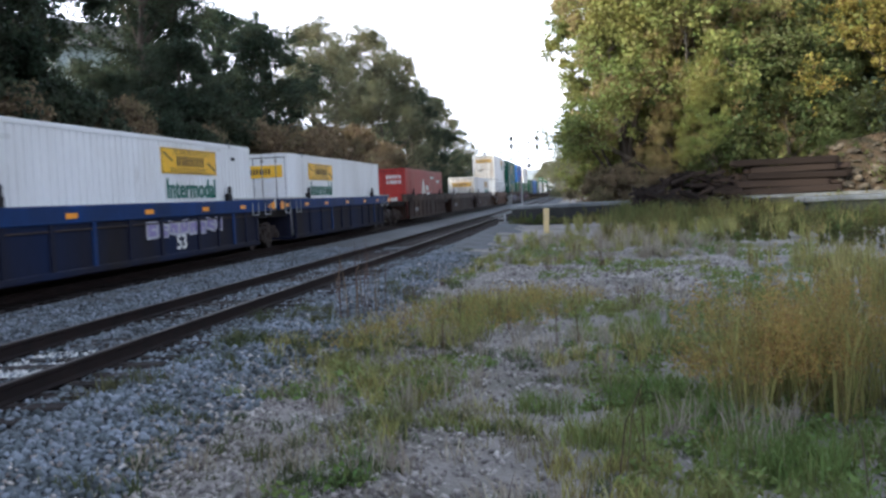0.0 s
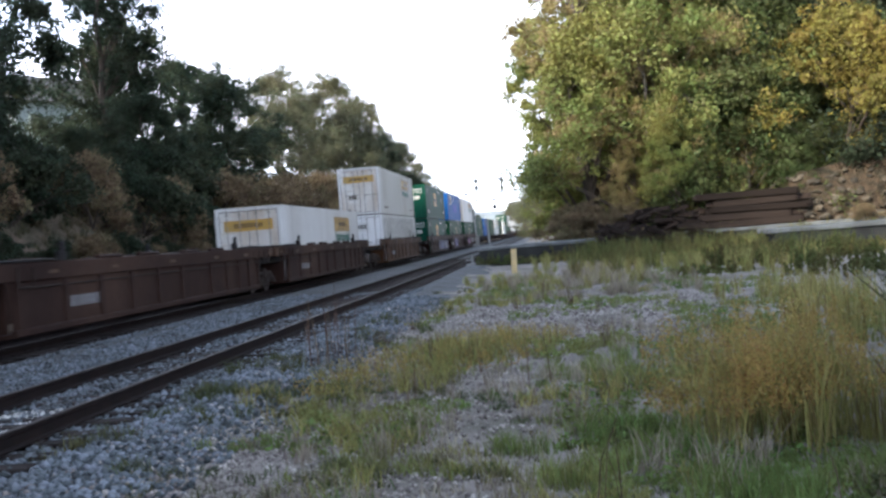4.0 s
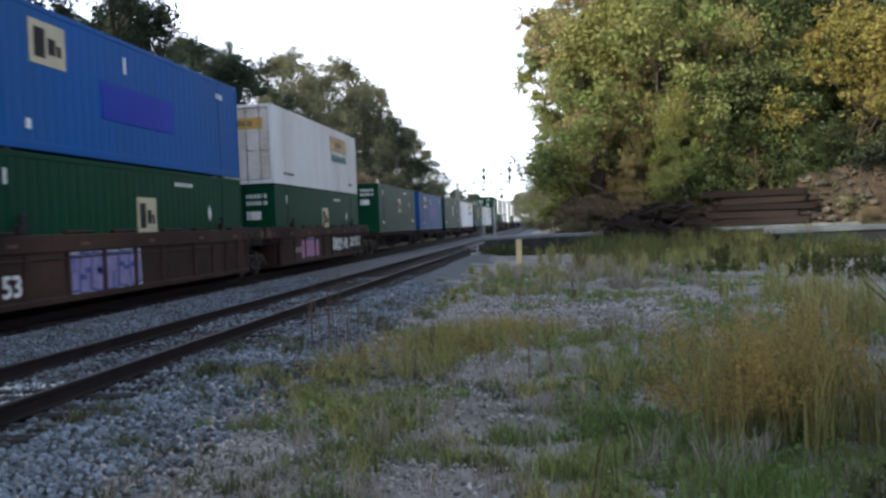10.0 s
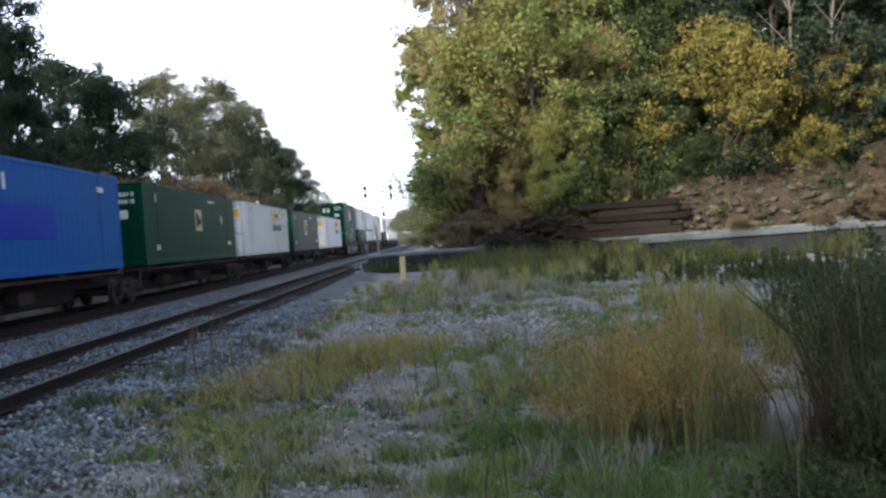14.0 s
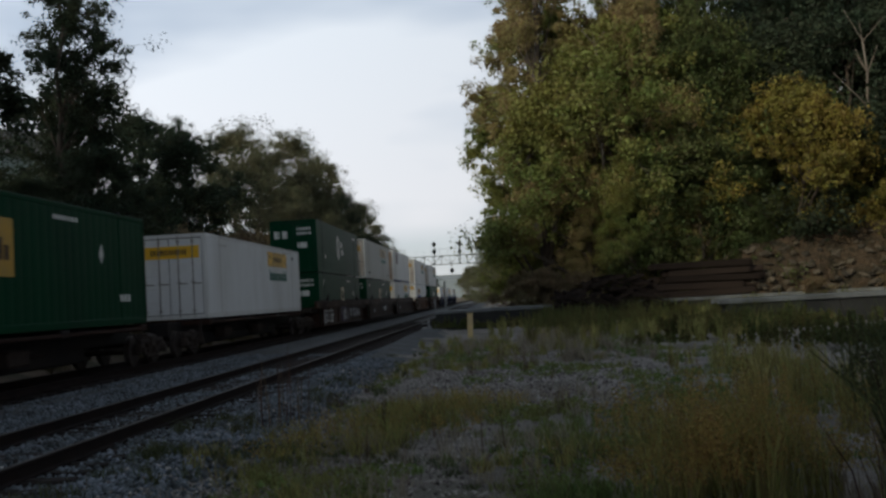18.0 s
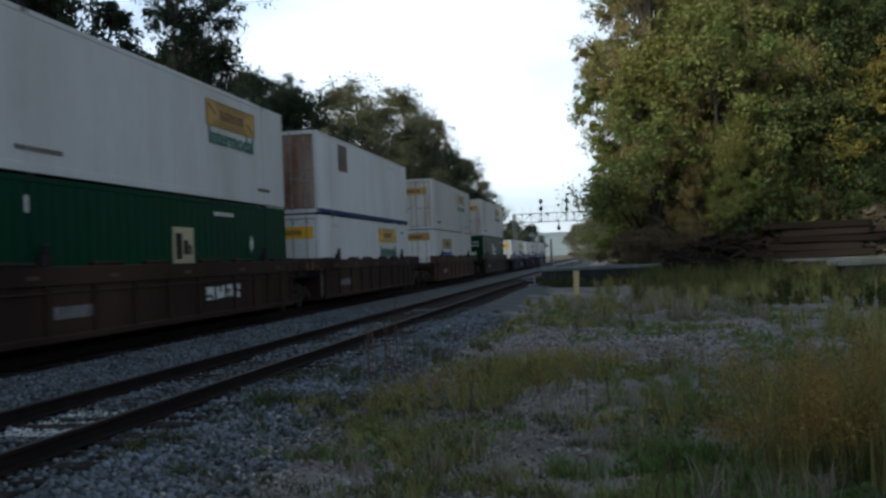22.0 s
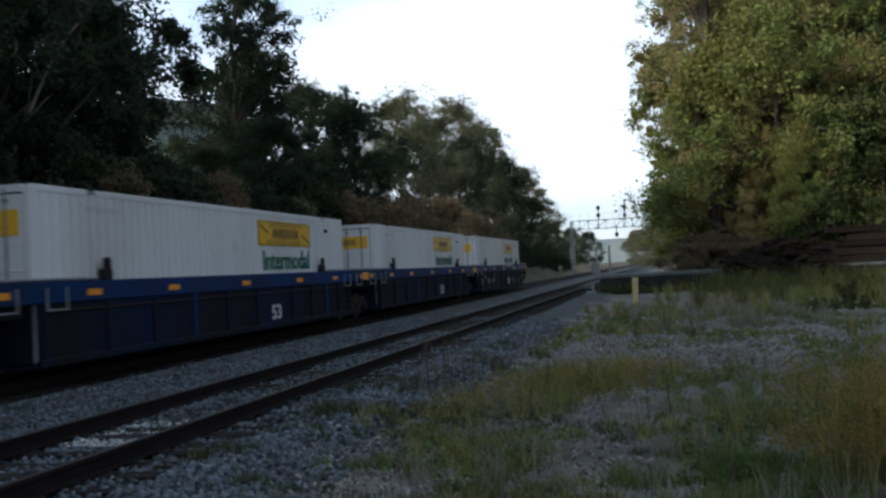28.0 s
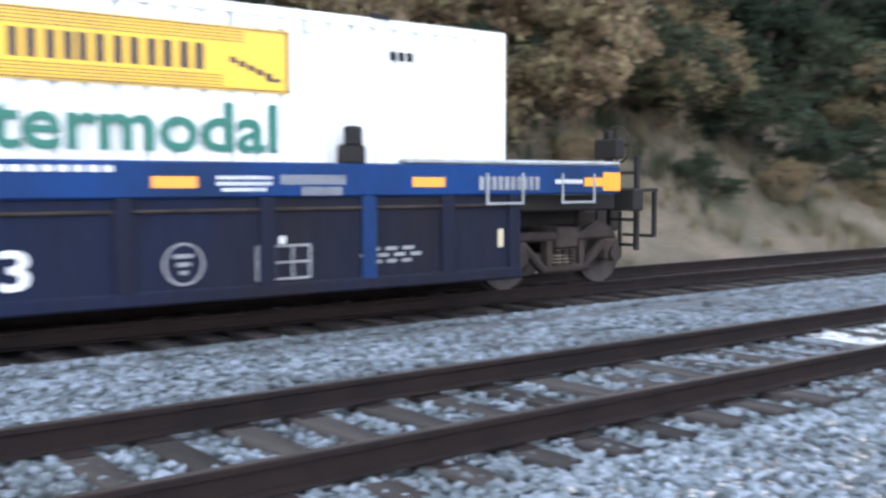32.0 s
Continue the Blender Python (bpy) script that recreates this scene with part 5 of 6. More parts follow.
def decal(c, kind, *a):
    """Signs on the side towards the camera (y, z of the middle) or on the doors (x, z)."""
    w = CW / 2
    if kind == "panel":                      # y, z, width, height, plate, ink
        y, z, pw, ph, plate, ink = a
        p = put("sign_panel", boxes_mesh("sign_panel%.2f%.2f%.2f%.2f" % (y, z, pw, ph), [(w - 0.01, w + 0.004, y - pw / 2, y + pw / 2, z - ph / 2, z + ph / 2)], plate, 0), c)
        dims = []
        n = 6
        if pw < 2 * ph:
            n = 0
            for u0, u1, v0, v1 in ((-0.38, -0.08, -0.34, 0.34), (0.0, 0.22, -0.22, 0.16), (0.26, 0.38, -0.22, 0.04)):
                dims.append((w + 0.004, w + 0.008, y + u0 * pw, y + u1 * pw, z + v0 * ph, z + v1 * ph))
        if n:
            dims = strokes(y, z, pw * 0.52, ph * 0.40, w + 0.004, w + 0.008)
            for sg in (-1, 1):
                for k in range(5):
                    f = 0.33 + 0.026 * k
                    dims.append((w + 0.004, w + 0.007, y + sg * pw * f - pw * 0.011, y + sg * pw * f + pw * 0.011, z - sg * ph * (0.02 + 0.055 * k) - ph * 0.05, z - sg * ph * (0.02 + 0.055 * k) + ph * 0.05))
                dims.append((w + 0.004, w + 0.007, y + sg * pw * 0.45 - pw * 0.022, y + sg * pw * 0.45 + pw * 0.022, z - sg * ph * 0.30 - ph * 0.028, z - sg * ph * 0.30 + ph * 0.028))
        stuff_part("sign_mark", boxes_mesh("sign_mark%.2f%.2f%.2f%.2f" % (y, z, pw, ph), dims, ink, 0), p)
        if pw < 2 * ph:
            return
        edge = [(w + 0.004, w + 0.007, y + s * pw * 0.492 - pw * 0.004, y + s * pw * 0.492 + pw * 0.004, z - ph * 0.458, z + ph * 0.458) for s in (-1, 1)]
        edge += [(w + 0.004, w + 0.007, y - pw / 2, y + pw / 2, z + s * ph * 0.47 - ph * 0.012, z + s * ph * 0.47 + ph * 0.012) for s in (-1, 1)]
        edge += [(w + 0.004, w + 0.007, y - pw * (0.36 if s < 0 else 0.30), y + pw * (0.36 if s > 0 else 0.30), z + s * ph * k - ph * 0.008, z + s * ph * k + ph * 0.008) for s in (-1, 1) for k in (0.27, 0.32, 0.37, 0.42)]
        stuff_part("sign_border", boxes_mesh("sign_border%.2f%.2f%.2f%.2f" % (y, z, pw, ph), edge, ink, 0), p)
    elif kind == "word":                     # y, z, width, height, text, ink
        y, z, pw, ph, body, ink = a
        put("lettering", text_mesh(body, pw, ph, ink), c, pose(w + 0.006, y, z))
    elif kind == "bars":                     # y, z, width, height, count, ink
        y, z, pw, ph, n, ink = a
        dims = [(w - 0.01, w + 0.005, y - pw / 2 + pw * i / n, y - pw / 2 + pw * (i + 0.62) / n, z - ph / 2, z + ph / 2) for i in range(n)]
        stuff_part("marking", boxes_mesh("marking%.2f%.2f%.2f%.2f" % (y, z, pw, ph), dims, ink, 0), c)
    elif kind == "arch":                     # y, z, width, height, plate, ink
        y, z, pw, ph, plate, ink = a

        def gate():
            prof = [(-0.5, -0.5), (0.5, -0.5), (0.5, 0.1), (0.34, 0.14), (0.34, 0.26), (0.0, 0.5), (-0.34, 0.26), (-0.34, 0.14), (-0.5, 0.1)]
            n = len(prof)
            vs = [(w + d, y + p * pw, z + q * ph) for d in (-0.01, 0.004) for p, q in prof]
            return mesh_from("emblem", vs, [tuple(range(n, 2 * n))] + [(i, (i + 1) % n, n + (i + 1) % n, n + i) for i in range(n)], plate)
        p = put("emblem", shared(("arch", y, z, plate.name), gate), c)
        dims = [(w + 0.003, w + 0.008, y + u * pw - pw * 0.08, y + u * pw + pw * 0.08, z - ph * 0.5, z - ph * (0.1 if u else -0.1)) for u in (-0.28, 0.0, 0.28)]
        stuff_part("sign_mark", boxes_mesh("archmark", dims, ink, 0), p)
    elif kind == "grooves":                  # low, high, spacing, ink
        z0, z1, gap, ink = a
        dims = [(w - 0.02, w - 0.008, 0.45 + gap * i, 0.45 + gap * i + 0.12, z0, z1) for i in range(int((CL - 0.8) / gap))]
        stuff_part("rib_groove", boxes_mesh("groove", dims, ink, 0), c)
    elif kind == "diamond":
        y, z, s, ink = a

        def make():
            return mesh_from("diamond", [(w + d, y + p * s * 0.6, z + q * s) for d in (0.004,) for p, q in ((0, -1), (1, 0), (0, 1), (-1, 0))] + [(w - 0.02, y, z)], [(0, 1, 2, 3), (0, 4, 1), (1, 4, 2), (2, 4, 3), (3, 4, 0)], ink)
        put("diamond_mark", shared(("diamond", y, z, s, ink.name), make), c)
    elif kind == "hexagon":                  # y, z, half width, half height, plate, ink
        y, z, hw, hh, plate, ink = a

        def six():
            prof = [(0, -1), (1, -0.55), (1, 0.55), (0, 1), (-1, 0.55), (-1, -0.55)]
            vs = [(w + d, y + p * hw, z + q * hh) for d in (-0.01, 0.004) for p, q in prof]
            return mesh_from("emblem", vs, [tuple(range(6, 12))] + [(i, (i + 1) % 6, 6 + (i + 1) % 6, 6 + i) for i in range(6)], plate)
        p = put("emblem", shared(("hexagon", y, z, plate.name), six), c)
        dims = [(w + 0.003, w + 0.008, y + u - 0.07, y + u + 0.07, z - hh * 0.55, z + hh * 0.55) for u in (-0.22, 0.22)]
        stuff_part("sign_mark", boxes_mesh("hexmark", dims, ink, 0), p)
    elif kind == "doorpanel":                # x, z, width, height, plate, ink
        x, z, pw, ph, plate, ink = a
        p = put("sign_panel", boxes_mesh("dpanel%.2f%.2f%.2f%.2f" % (x, z, pw, ph), [(x - pw / 2, x + pw / 2, 0.006, 0.03, z - ph / 2, z + ph / 2)], plate, 0), c)
        dims = [(u0, u1, 0.002, 0.008, v0, v1) for _, _, u0, u1, v0, v1 in strokes(x, z, pw * 0.62, ph * 0.46, 0, 0)]
        stuff_part("sign_mark", boxes_mesh("dmark%.2f%.2f%.2f%.2f" % (x, z, pw, ph), dims, ink, 0), p)
    elif kind == "doorbars":                 # x, z, width, height, count, ink
        x, z, pw, ph, n, ink = a
        dims = [(x - pw / 2 + pw * i / n, x - pw / 2 + pw * (i + 0.65) / n, 0.012, 0.03, z - ph / 2, z + ph / 2) for i in range(n)]
        stuff_part("marking", boxes_mesh("dmarking%.2f%.2f%.2f%.2f" % (x, z, pw, ph), dims, ink, 0), c)


def wheel_mesh():
    bm = bmesh.new()
    add_cyl(bm, (-0.065, 0, 0), (0.065, 0, 0), 0.42, 28)
    add_cyl(bm, (-0.075, 0, 0), (-0.045, 0, 0), 0.45, 28)
    add_cyl(bm, (0.0, 0, 0), (0.10, 0, 0), 0.13, 16)
    me = bpy.data.meshes.new("wheel")
    bm.to_mesh(me)
    bm.free()
    me.materials.append(M_WHEEL)
    return me


AXLES = []


def truck(parent, y):
    """A two-axle truck with its middle at y: side frames, springs, bolster, axles and wheels, all parts of the car."""
    def frame_mesh():
        bm = bmesh.new()
        for sx in (-1, 1):
            x = sx * 1.0
            add_box(bm, x - 0.07, x + 0.07, -0.95, 0.95, 0.62, 0.74, bevel=0.03)
            add_box(bm, x - 0.06, x + 0.06, -0.42, 0.42, 0.20, 0.30, bevel=0.03)
            for s in (-1, 1):
                add_box(bm, x - 0.10, x + 0.10, s * 0.875 - 0.14, s * 0.875 + 0.14, 0.32, 0.62, bevel=0.03)
                add_cyl(bm, (x, s * 0.80, 0.62), (x, s * 0.38, 0.25), 0.07, 8)
                add_box(bm, x - 0.06, x + 0.06, s * 0.30 - 0.05, s * 0.30 + 0.05, 0.30, 0.62)
        add_box(bm, -1.1, 1.1, -0.2, 0.2, 0.52, 0.80, bevel=0.03)
        me = bpy.data.meshes.new("truck_frame")
        bm.to_mesh(me)
        bm.free()
        me.materials.append(M_STEEL)
        return me
    tr = put("truck_frame", shared("truck", frame_mesh), parent, pose(0, y, 0))

    def spring_mesh():
        bm = bmesh.new()
        for sx in (-1, 1):
            for s in (-0.14, 0.0, 0.14):
                for k in range(5):
                    add_cyl(bm, (sx * 1.02, s, 0.30 + k * 0.045), (sx * 1.02, s, 0.325 + k * 0.045), 0.06, 8)
        me = bpy.data.meshes.new("spring_nest")
        bm.to_mesh(me)
        bm.free()
        me.materials.append(M_STEEL)
        return me
    stuff_part("spring_nest", shared("spring_nest", spring_mesh), tr)
    for s in (-0.875, 0.875):
        ax = put("axle", shared("axle", lambda: axle_mesh()), parent, pose(0, y + s, 0.42))
        AXLES.append((ax, y + s))
        for sx in (-1, 1):
            put("wheel", shared("wheel", wheel_mesh), ax, pose(sx * 0.755, 0, 0, 0, 0, 0 if sx > 0 else 180))
    return tr


def axle_mesh():
    bm = bmesh.new()
    add_cyl(bm, (-1.08, 0, 0), (1.08, 0, 0), 0.08, 12)
    add_cyl(bm, (1.04, 0, 0), (1.16, 0, 0), 0.11, 12)
    add_cyl(bm, (-1.16, 0, 0), (-1.04, 0, 0), 0.11, 12)
    me = bpy.data.meshes.new("axle")
    bm.to_mesh(me)
    bm.free()
    me.materials.append(M_STEEL)
    return me


def well_car(label, upper, lower, trucks, tail=False, marks=()):
    """A well unit: origin under the near end of its container at rail height. The well runs from -0.25 to 16.4."""
    c = tagged(thing("well_car"), label, "well car", "cars of the train")
    w = CW / 2
    y0, y1 = -0.1, 16.2
    for sx in (1, -1):
        xo, xi = sx * (w + 0.17), sx * (w + 0.04)
        a, b = min(xo, xi), max(xo, xi)
        put("top_chord", boxes_mesh("chord%d" % sx, [(a, b, y0 - 1.75, y1 + 1.75, 1.24, 1.60)], upper, 0.02), c)
        sheet = put("side_sheet_lower", boxes_mesh("lower%d" % sx, [(sx * (w + 0.10) - 0.02, sx * (w + 0.10) + 0.02, y0, y1, 0.30, 1.24)], lower, 0), c)
        put("air_pipe", boxes_mesh("air_pipe%d" % sx, [(sx * (w + 0.135) - 0.02, sx * (w + 0.135) + 0.02, y0 + 0.2, y1 - 0.2, 1.10, 1.135)], M_STEEL, 0.01), c)
        put("bottom_sill", boxes_mesh("sill%d" % sx, [(a, b, y0, y1, 0.22, 0.36)], lower, 0.02), c)
        for k, yy in enumerate((0.1, 2.0, 3.7, 5.4, 7.1, 8.8, 11.2, 12.7, 13.95, 15.05, 16.08)):
            put("stake", boxes_mesh("stake%d" % sx, [(min(sx * (w + 0.12), sx * (w + 0.165)), max(sx * (w + 0.12), sx * (w + 0.165)), -0.09, 0.09, 0.34, 1.25)], upper if k % 5 == 3 else lower, 0.01), sheet, pose(0, yy, 0))
        for yy in (2.0, 13.75):
            put("guide_post", boxes_mesh("guide%d" % sx, [(a + 0.0, b, -0.16, 0.16, 1.58, 1.80), (min(xo, xo - sx * 0.06), max(xo, xo - sx * 0.06), -0.12, 0.12, 1.78, 2.0)], M_CARDARK, 0.03), c, pose(0, yy, 0))
        if upper is not M_CARBLUE:
            for yy in (0.6, 4.3, 6.6, 9.6, 11.9, 15.6):
                put("chord_lip", boxes_mesh("chord_lip%d" % sx, [(a, b, -0.62, 0.62, 1.59, 1.68)], upper, 0.03), c, pose(0, yy, 0))
        if sx > 0:
            for k, yy in enumerate((-1.1, 1.5, 4.45, 8.1, 11.7, 14.75, 17.5)):
                put("reflector", boxes_mesh("reflector", [(w + 0.165, w + 0.178, -0.23, 0.23, 1.34, 1.45)] if upper is M_CARBLUE else [(w + 0.165, w + 0.174, -0.2, 0.2, 1.36, 1.43)], M_REFLECT if upper is M_CARBLUE else M_DULLREF, 0), c, pose(0, yy, 0))
    for yy in (-1.0, 0.35, 15.9, 17.15):
        put("grab_iron", boxes_mesh("grab_iron", [(w + 0.175, w + 0.20, -0.30, -0.27, 1.12, 1.50), (w + 0.175, w + 0.20, 0.27, 0.30, 1.12, 1.50), (w + 0.175, w + 0.20, -0.27, 0.27, 1.12, 1.15)], M_SILVER if upper is M_CARBLUE else M_STEEL, 0.006), c, pose(0, yy, 0), "pale worn grab iron" if upper is M_CARBLUE else "")
    for yy in (-1.62, 17.78):
        put("end_reflector", boxes_mesh("end_reflector", [(w + 0.168, w + 0.18, -0.16, 0.16, 1.28, 1.52)], M_REFLECT if upper is M_CARBLUE else M_DULLREF, 0), c, pose(0, yy, 0), "orange end reflector" if upper is M_CARBLUE else "grimy ochre end reflector")
    for yy in (y0 + 0.3, 6.2, 10.2, y1 - 0.3):
        put("floor_beam", boxes_mesh("floor_beam", [(-w - 0.04, w + 0.04, -0.3, 0.3, 0.2, 0.29)], lower), c, pose(0, yy, 0))
    for s, yy in ((-1, y0), (1, y1)):
        put("bulkhead", boxes_mesh("bulkhead", [(-w, w, -0.04, 0.04, 0.3, 1.3)], lower), c, pose(0, yy, 0))
        put("end_deck", boxes_mesh("end_deck", [(-1.2, 1.2, -0.95, 0.95, 1.02, 1.24), (-0.45, 0.45, -0.95, 0.95, 0.78, 1.05)], M_CARDARK, 0.02), c, pose(0, yy + s * 1.0, 0))
        for sx in (-1, 1):
            put("end_rail", boxes_mesh("end_rail", [(-0.1, 0.1, -1.75, 1.75, 1.60, 1.66)], M_SILVER if upper is M_CARBLUE else M_CARDARK, 0.02), c, pose(sx * (w + 0.08), yy, 0))
    for yy in trucks:
        truck(c, yy)
    for m in marks:
        decal2(c, *m)
    if tail:
        ye = 18.4
        put("coupler", boxes_mesh("coupler", [(-0.14, 0.14, 0, 0.75, 0.74, 0.98), (-0.24, 0.16, 0.5, 0.98, 0.66, 1.04), (-0.3, 0.3, -0.05, 0.12, 0.66, 1.06)], M_STEEL, 0.03), c, pose(0, ye, 0))
        put("end_sill", boxes_mesh("end_sill", [(-1.4, 1.4, -0.1, 0.1, 1.0, 1.30)], M_CARDARK, 0.02), c, pose(0, ye, 0))
        put("end_ladder", boxes_mesh("end_ladder", [(w - 0.1, w - 0.04, 0, 0.06, 0.45, 1.75), (w - 0.6, w - 0.54, 0, 0.06, 0.45, 1.75)] + [(w - 0.6, w - 0.04, 0.01, 0.05, z, z + 0.04) for z in (0.5, 0.85, 1.2, 1.5)], M_CARDARK, 0), c, pose(0, ye + 0.12, 0))
        put("end_platform", boxes_mesh("end_platform", [(-1.2, 1.3, 0.0, 0.42, 1.26, 1.31), (1.22, 1.28, 0.36, 0.42, 0.62, 1.3), (0.7, 1.28, 0.34, 0.42, 0.62, 0.66)], M_CARDARK, 0.01), c, pose(0, ye + 0.1, 0))
        put("brake_stand", boxes_mesh("brake_stand", [(0.62, 0.74, 0.02, 0.12, 1.2, 2.12), (0.45, 0.9, 0.0, 0.16, 1.72, 2.0)], M_CARDARK, 0.02), c, pose(0, ye + 0.1, 0))

        def ring():
            bm = bmesh.new()
            for i in range(16):
                a, b = i * math.tau / 16, (i + 1) * math.tau / 16
                add_cyl(bm, (0.26 * math.cos(a), 0, 0.26 * math.sin(a)), (0.26 * math.cos(b), 0, 0.26 * math.sin(b)), 0.02, 6)
            for i in range(4):
                a = i * math.tau / 4
                add_cyl(bm, (0, 0, 0), (0.26 * math.cos(a), 0, 0.26 * math.sin(a)), 0.015, 6)
            me = bpy.data.meshes.new("wheel_rim")
            bm.to_mesh(me)
            bm.free()
            me.materials.append(M_STEEL)
            return me
        put("hand_brake_wheel", shared("handwheel", ring), c, pose(0.68, ye + 0.34, 1.92))
        for hx, hy in ((0.30, 0.28), (0.55, 0.5)):
            put("air_hose", boxes_mesh("air_hose", [(0, 0.06, 0, 0.06, 0.36, 0.98)], M_BLACK, 0.02), c, pose(hx, ye + hy, 0))
    return c


def decal2(c, kind, *a):
    """Markings on the car's side: y, z of the middle."""
    w = CW / 2 + 0.12
    if kind == "word":
        y, z, pw, ph, body, ink = a
        put("lettering", text_mesh(body, pw, ph, ink), c, pose(w + 0.006, y, z))
    elif kind == "ring":
        y, z, r, ink = a
        bm = bmesh.new()
        for i in range(18):
            p, q = i * math.tau / 18, (i + 1) * math.tau / 18
            add_cyl(bm, (w + 0.002, y + r * math.cos(p), z + r * math.sin(p)), (w + 0.002, y + r * math.cos(q), z + r * math.sin(q)), 0.014, 5)
        for k in range(3):
            add_box(bm, w, w + 0.006, y - 0.10 + 0.03 * k, y + 0.10 - 0.03 * k, z + 0.06 - 0.08 * k, z + 0.10 - 0.08 * k)
        tagged(part("round_emblem", bm, ink, c), kind="stuff")
    elif kind == "grid":
        y, z, pw, ph, ink = a
        bm = bmesh.new()
        for k in range(4):
            yy = y - pw / 2 + pw * k / 3
            add_box(bm, w, w + 0.006, yy - 0.012, yy + 0.012, z - ph / 2, z + ph / 2)
        for k in range(3):
            zz = z - ph / 2 + ph * k / 2
            add_box(bm, w, w + 0.0065, y - pw / 2, y + pw / 2, zz - 0.012, zz + 0.012)
        tagged(part("data_grid", bm, ink, c), kind="stuff")
    elif kind == "bars":
        y, z, pw, ph, n, ink = a
        x = w + (0.056 if z > 1.24 else 0.004)
        dims = [(x - 0.01, x + 0.003, y - pw / 2 + pw * i / n, y - pw / 2 + pw * (i + 0.65) / n, z - ph / 2, z + ph / 2) for i in range(n)]
        stuff_part("marking", boxes_mesh("cmarking%.2f%.2f%.2f%.2f" % (y, z, pw, ph), dims, ink, 0), c)


def graffiti(c, y0, y1, z0, z1, seed, fill, edge, ground=None):
    """Blocky painted letter-like shapes on the lower side sheet: outline, body, and notches in the outline's colour."""
    x = CW / 2 + 0.125
    rng = random.Random(seed)
    bms = {k: bmesh.new() for k in ("graffiti_ground", "graffiti_outline", "graffiti_fill", "graffiti_notch")}

    def slab(key, cy, cz, wd, ht, lean, dx):
        m = Matrix.Translation((x + dx / 2, cy, cz)) @ Matrix.Rotation(radians(lean), 4, "X") @ Matrix.Diagonal((0.012 + dx, wd, ht, 1))
        bmesh.ops.create_cube(bms[key], size=1.0, matrix=m)
    y, hgt = y0, z1 - z0
    while y < y1 - 0.25:
        wd = rng.uniform(0.42, 0.72)
        lean = rng.uniform(-9, 9)
        ht = hgt * rng.uniform(0.78, 0.96)
        cy, cz = y + wd / 2, (z0 + z1) / 2 + rng.uniform(-0.04, 0.04)
        if ground:
            slab("graffiti_ground", cy, cz, wd * 1.25, hgt, lean * 0.4, 0.002)
        slab("graffiti_outline", cy, cz, wd * 1.02, ht, lean, 0.006)
        slab("graffiti_fill", cy, cz, wd * 0.82, ht - 0.12, lean, 0.010)
        for k in range(rng.randint(1, 2)):
            u = rng.choice((-0.12, 0.12, 0.0)) * wd
            if rng.random() < 0.5:
                slab("graffiti_notch", cy + u, cz + rng.choice((-0.25, 0.25)) * ht, wd * 0.16, ht * 0.5, lean, 0.014)
            else:
                slab("graffiti_notch", cy + wd * 0.2 * rng.choice((-1, 1)), cz + rng.uniform(-0.15, 0.15) * ht, wd * 0.5, ht * 0.13, lean, 0.014)
        y += wd * 1.06
    for key, ink in (("graffiti_ground", ground), ("graffiti_outline", edge), ("graffiti_fill", fill), ("graffiti_notch", edge)):
        bm = bms[key]
        for v in bm.verts:
            v.co.z = min(z1, max(z0, v.co.z))
        if ink and bm.verts:
            tagged(part(key, bm, ink, c), kind="stuff")
        else:
            bm.free()


def spine_car(label, trucks):
    c = tagged(thing("spine_car"), label, "spine car", "cars of the train")
    put("spine_beam", boxes_mesh("spine_beam", [(-0.33, 0.33, -1.3, CL + 1.3, 0.62, 1.12)], M_CARDARK, 0.03), c)
    put("belly_beam", boxes_mesh("belly_beam", [(-0.40, 0.40, 2.2, CL - 2.2, 0.28, 0.66)], M_CARDARK, 0.05), c)
    for yy in (4.2, 9.4):
        put("brake_cylinder", boxes_mesh("brake_cylinder", [(0.42, 0.85, -0.5, 0.5, 0.45, 0.82), (0.55, 0.7, 0.5, 1.6, 0.58, 0.66)], M_STEEL, 0.04), c, pose(0, yy, 0))
    for k, yy in enumerate((0.3, 5.4, 10.7, CL - 0.3)):
        put("cross_arm", boxes_mesh("cross_arm", [(-1.32, 1.32, -0.22, 0.22, 0.98, 1.17)], M_CARBROWN if k % 3 == 0 else M_CARDARK, 0.03), c, pose(0, yy, 0))
    for sx in (-1, 1):
        put("side_walk", boxes_mesh("side_walk%d" % sx, [(min(sx * 1.1, sx * 1.32), max(sx * 1.1, sx * 1.32), 0.3, CL - 0.3, 1.02, 1.10)], M_CARBROWN, 0.01), c)
        put("end_step", boxes_mesh("end_step%d" % sx, [(min(sx * 0.9, sx * 1.3), max(sx * 0.9, sx * 1.3), -0.9, -0.6, 0.45, 0.5), (min(sx * 1.24, sx * 1.3), max(sx * 1.24, sx * 1.3), -0.9, -0.85, 0.45, 1.15)], M_STEEL, 0), c)
    for yy in trucks:
        truck(c, yy)
    return c


M_RODGREY = mat("dirty_grey_rod_paint", (0.30, 0.29, 0.28), 0.6, 0, (0.16, 0.14, 0.12), 3, 20, 0.25, 0.05, spec=0.2)
M_RUSTDOOR = mat("rust_streaked_door_paint", (0.17, 0.075, 0.048), 0.65, 0, (0.40, 0.33, 0.26), 0.8, 9, 0.25, 0.1, axis=(1.6, 1, 0.25), spec=0.2)
M_RUSTPLATE = mat("faded_red_brown_plate", (0.15, 0.075, 0.07), 0.6, 0, (0.10, 0.05, 0.045), 2, 20, 0.2, 0)
M_CREAM = mat("aged_cream_plate", (0.50, 0.43, 0.28), 0.5, 0, (0.40, 0.35, 0.24), 2, 20, 0.12, 0)
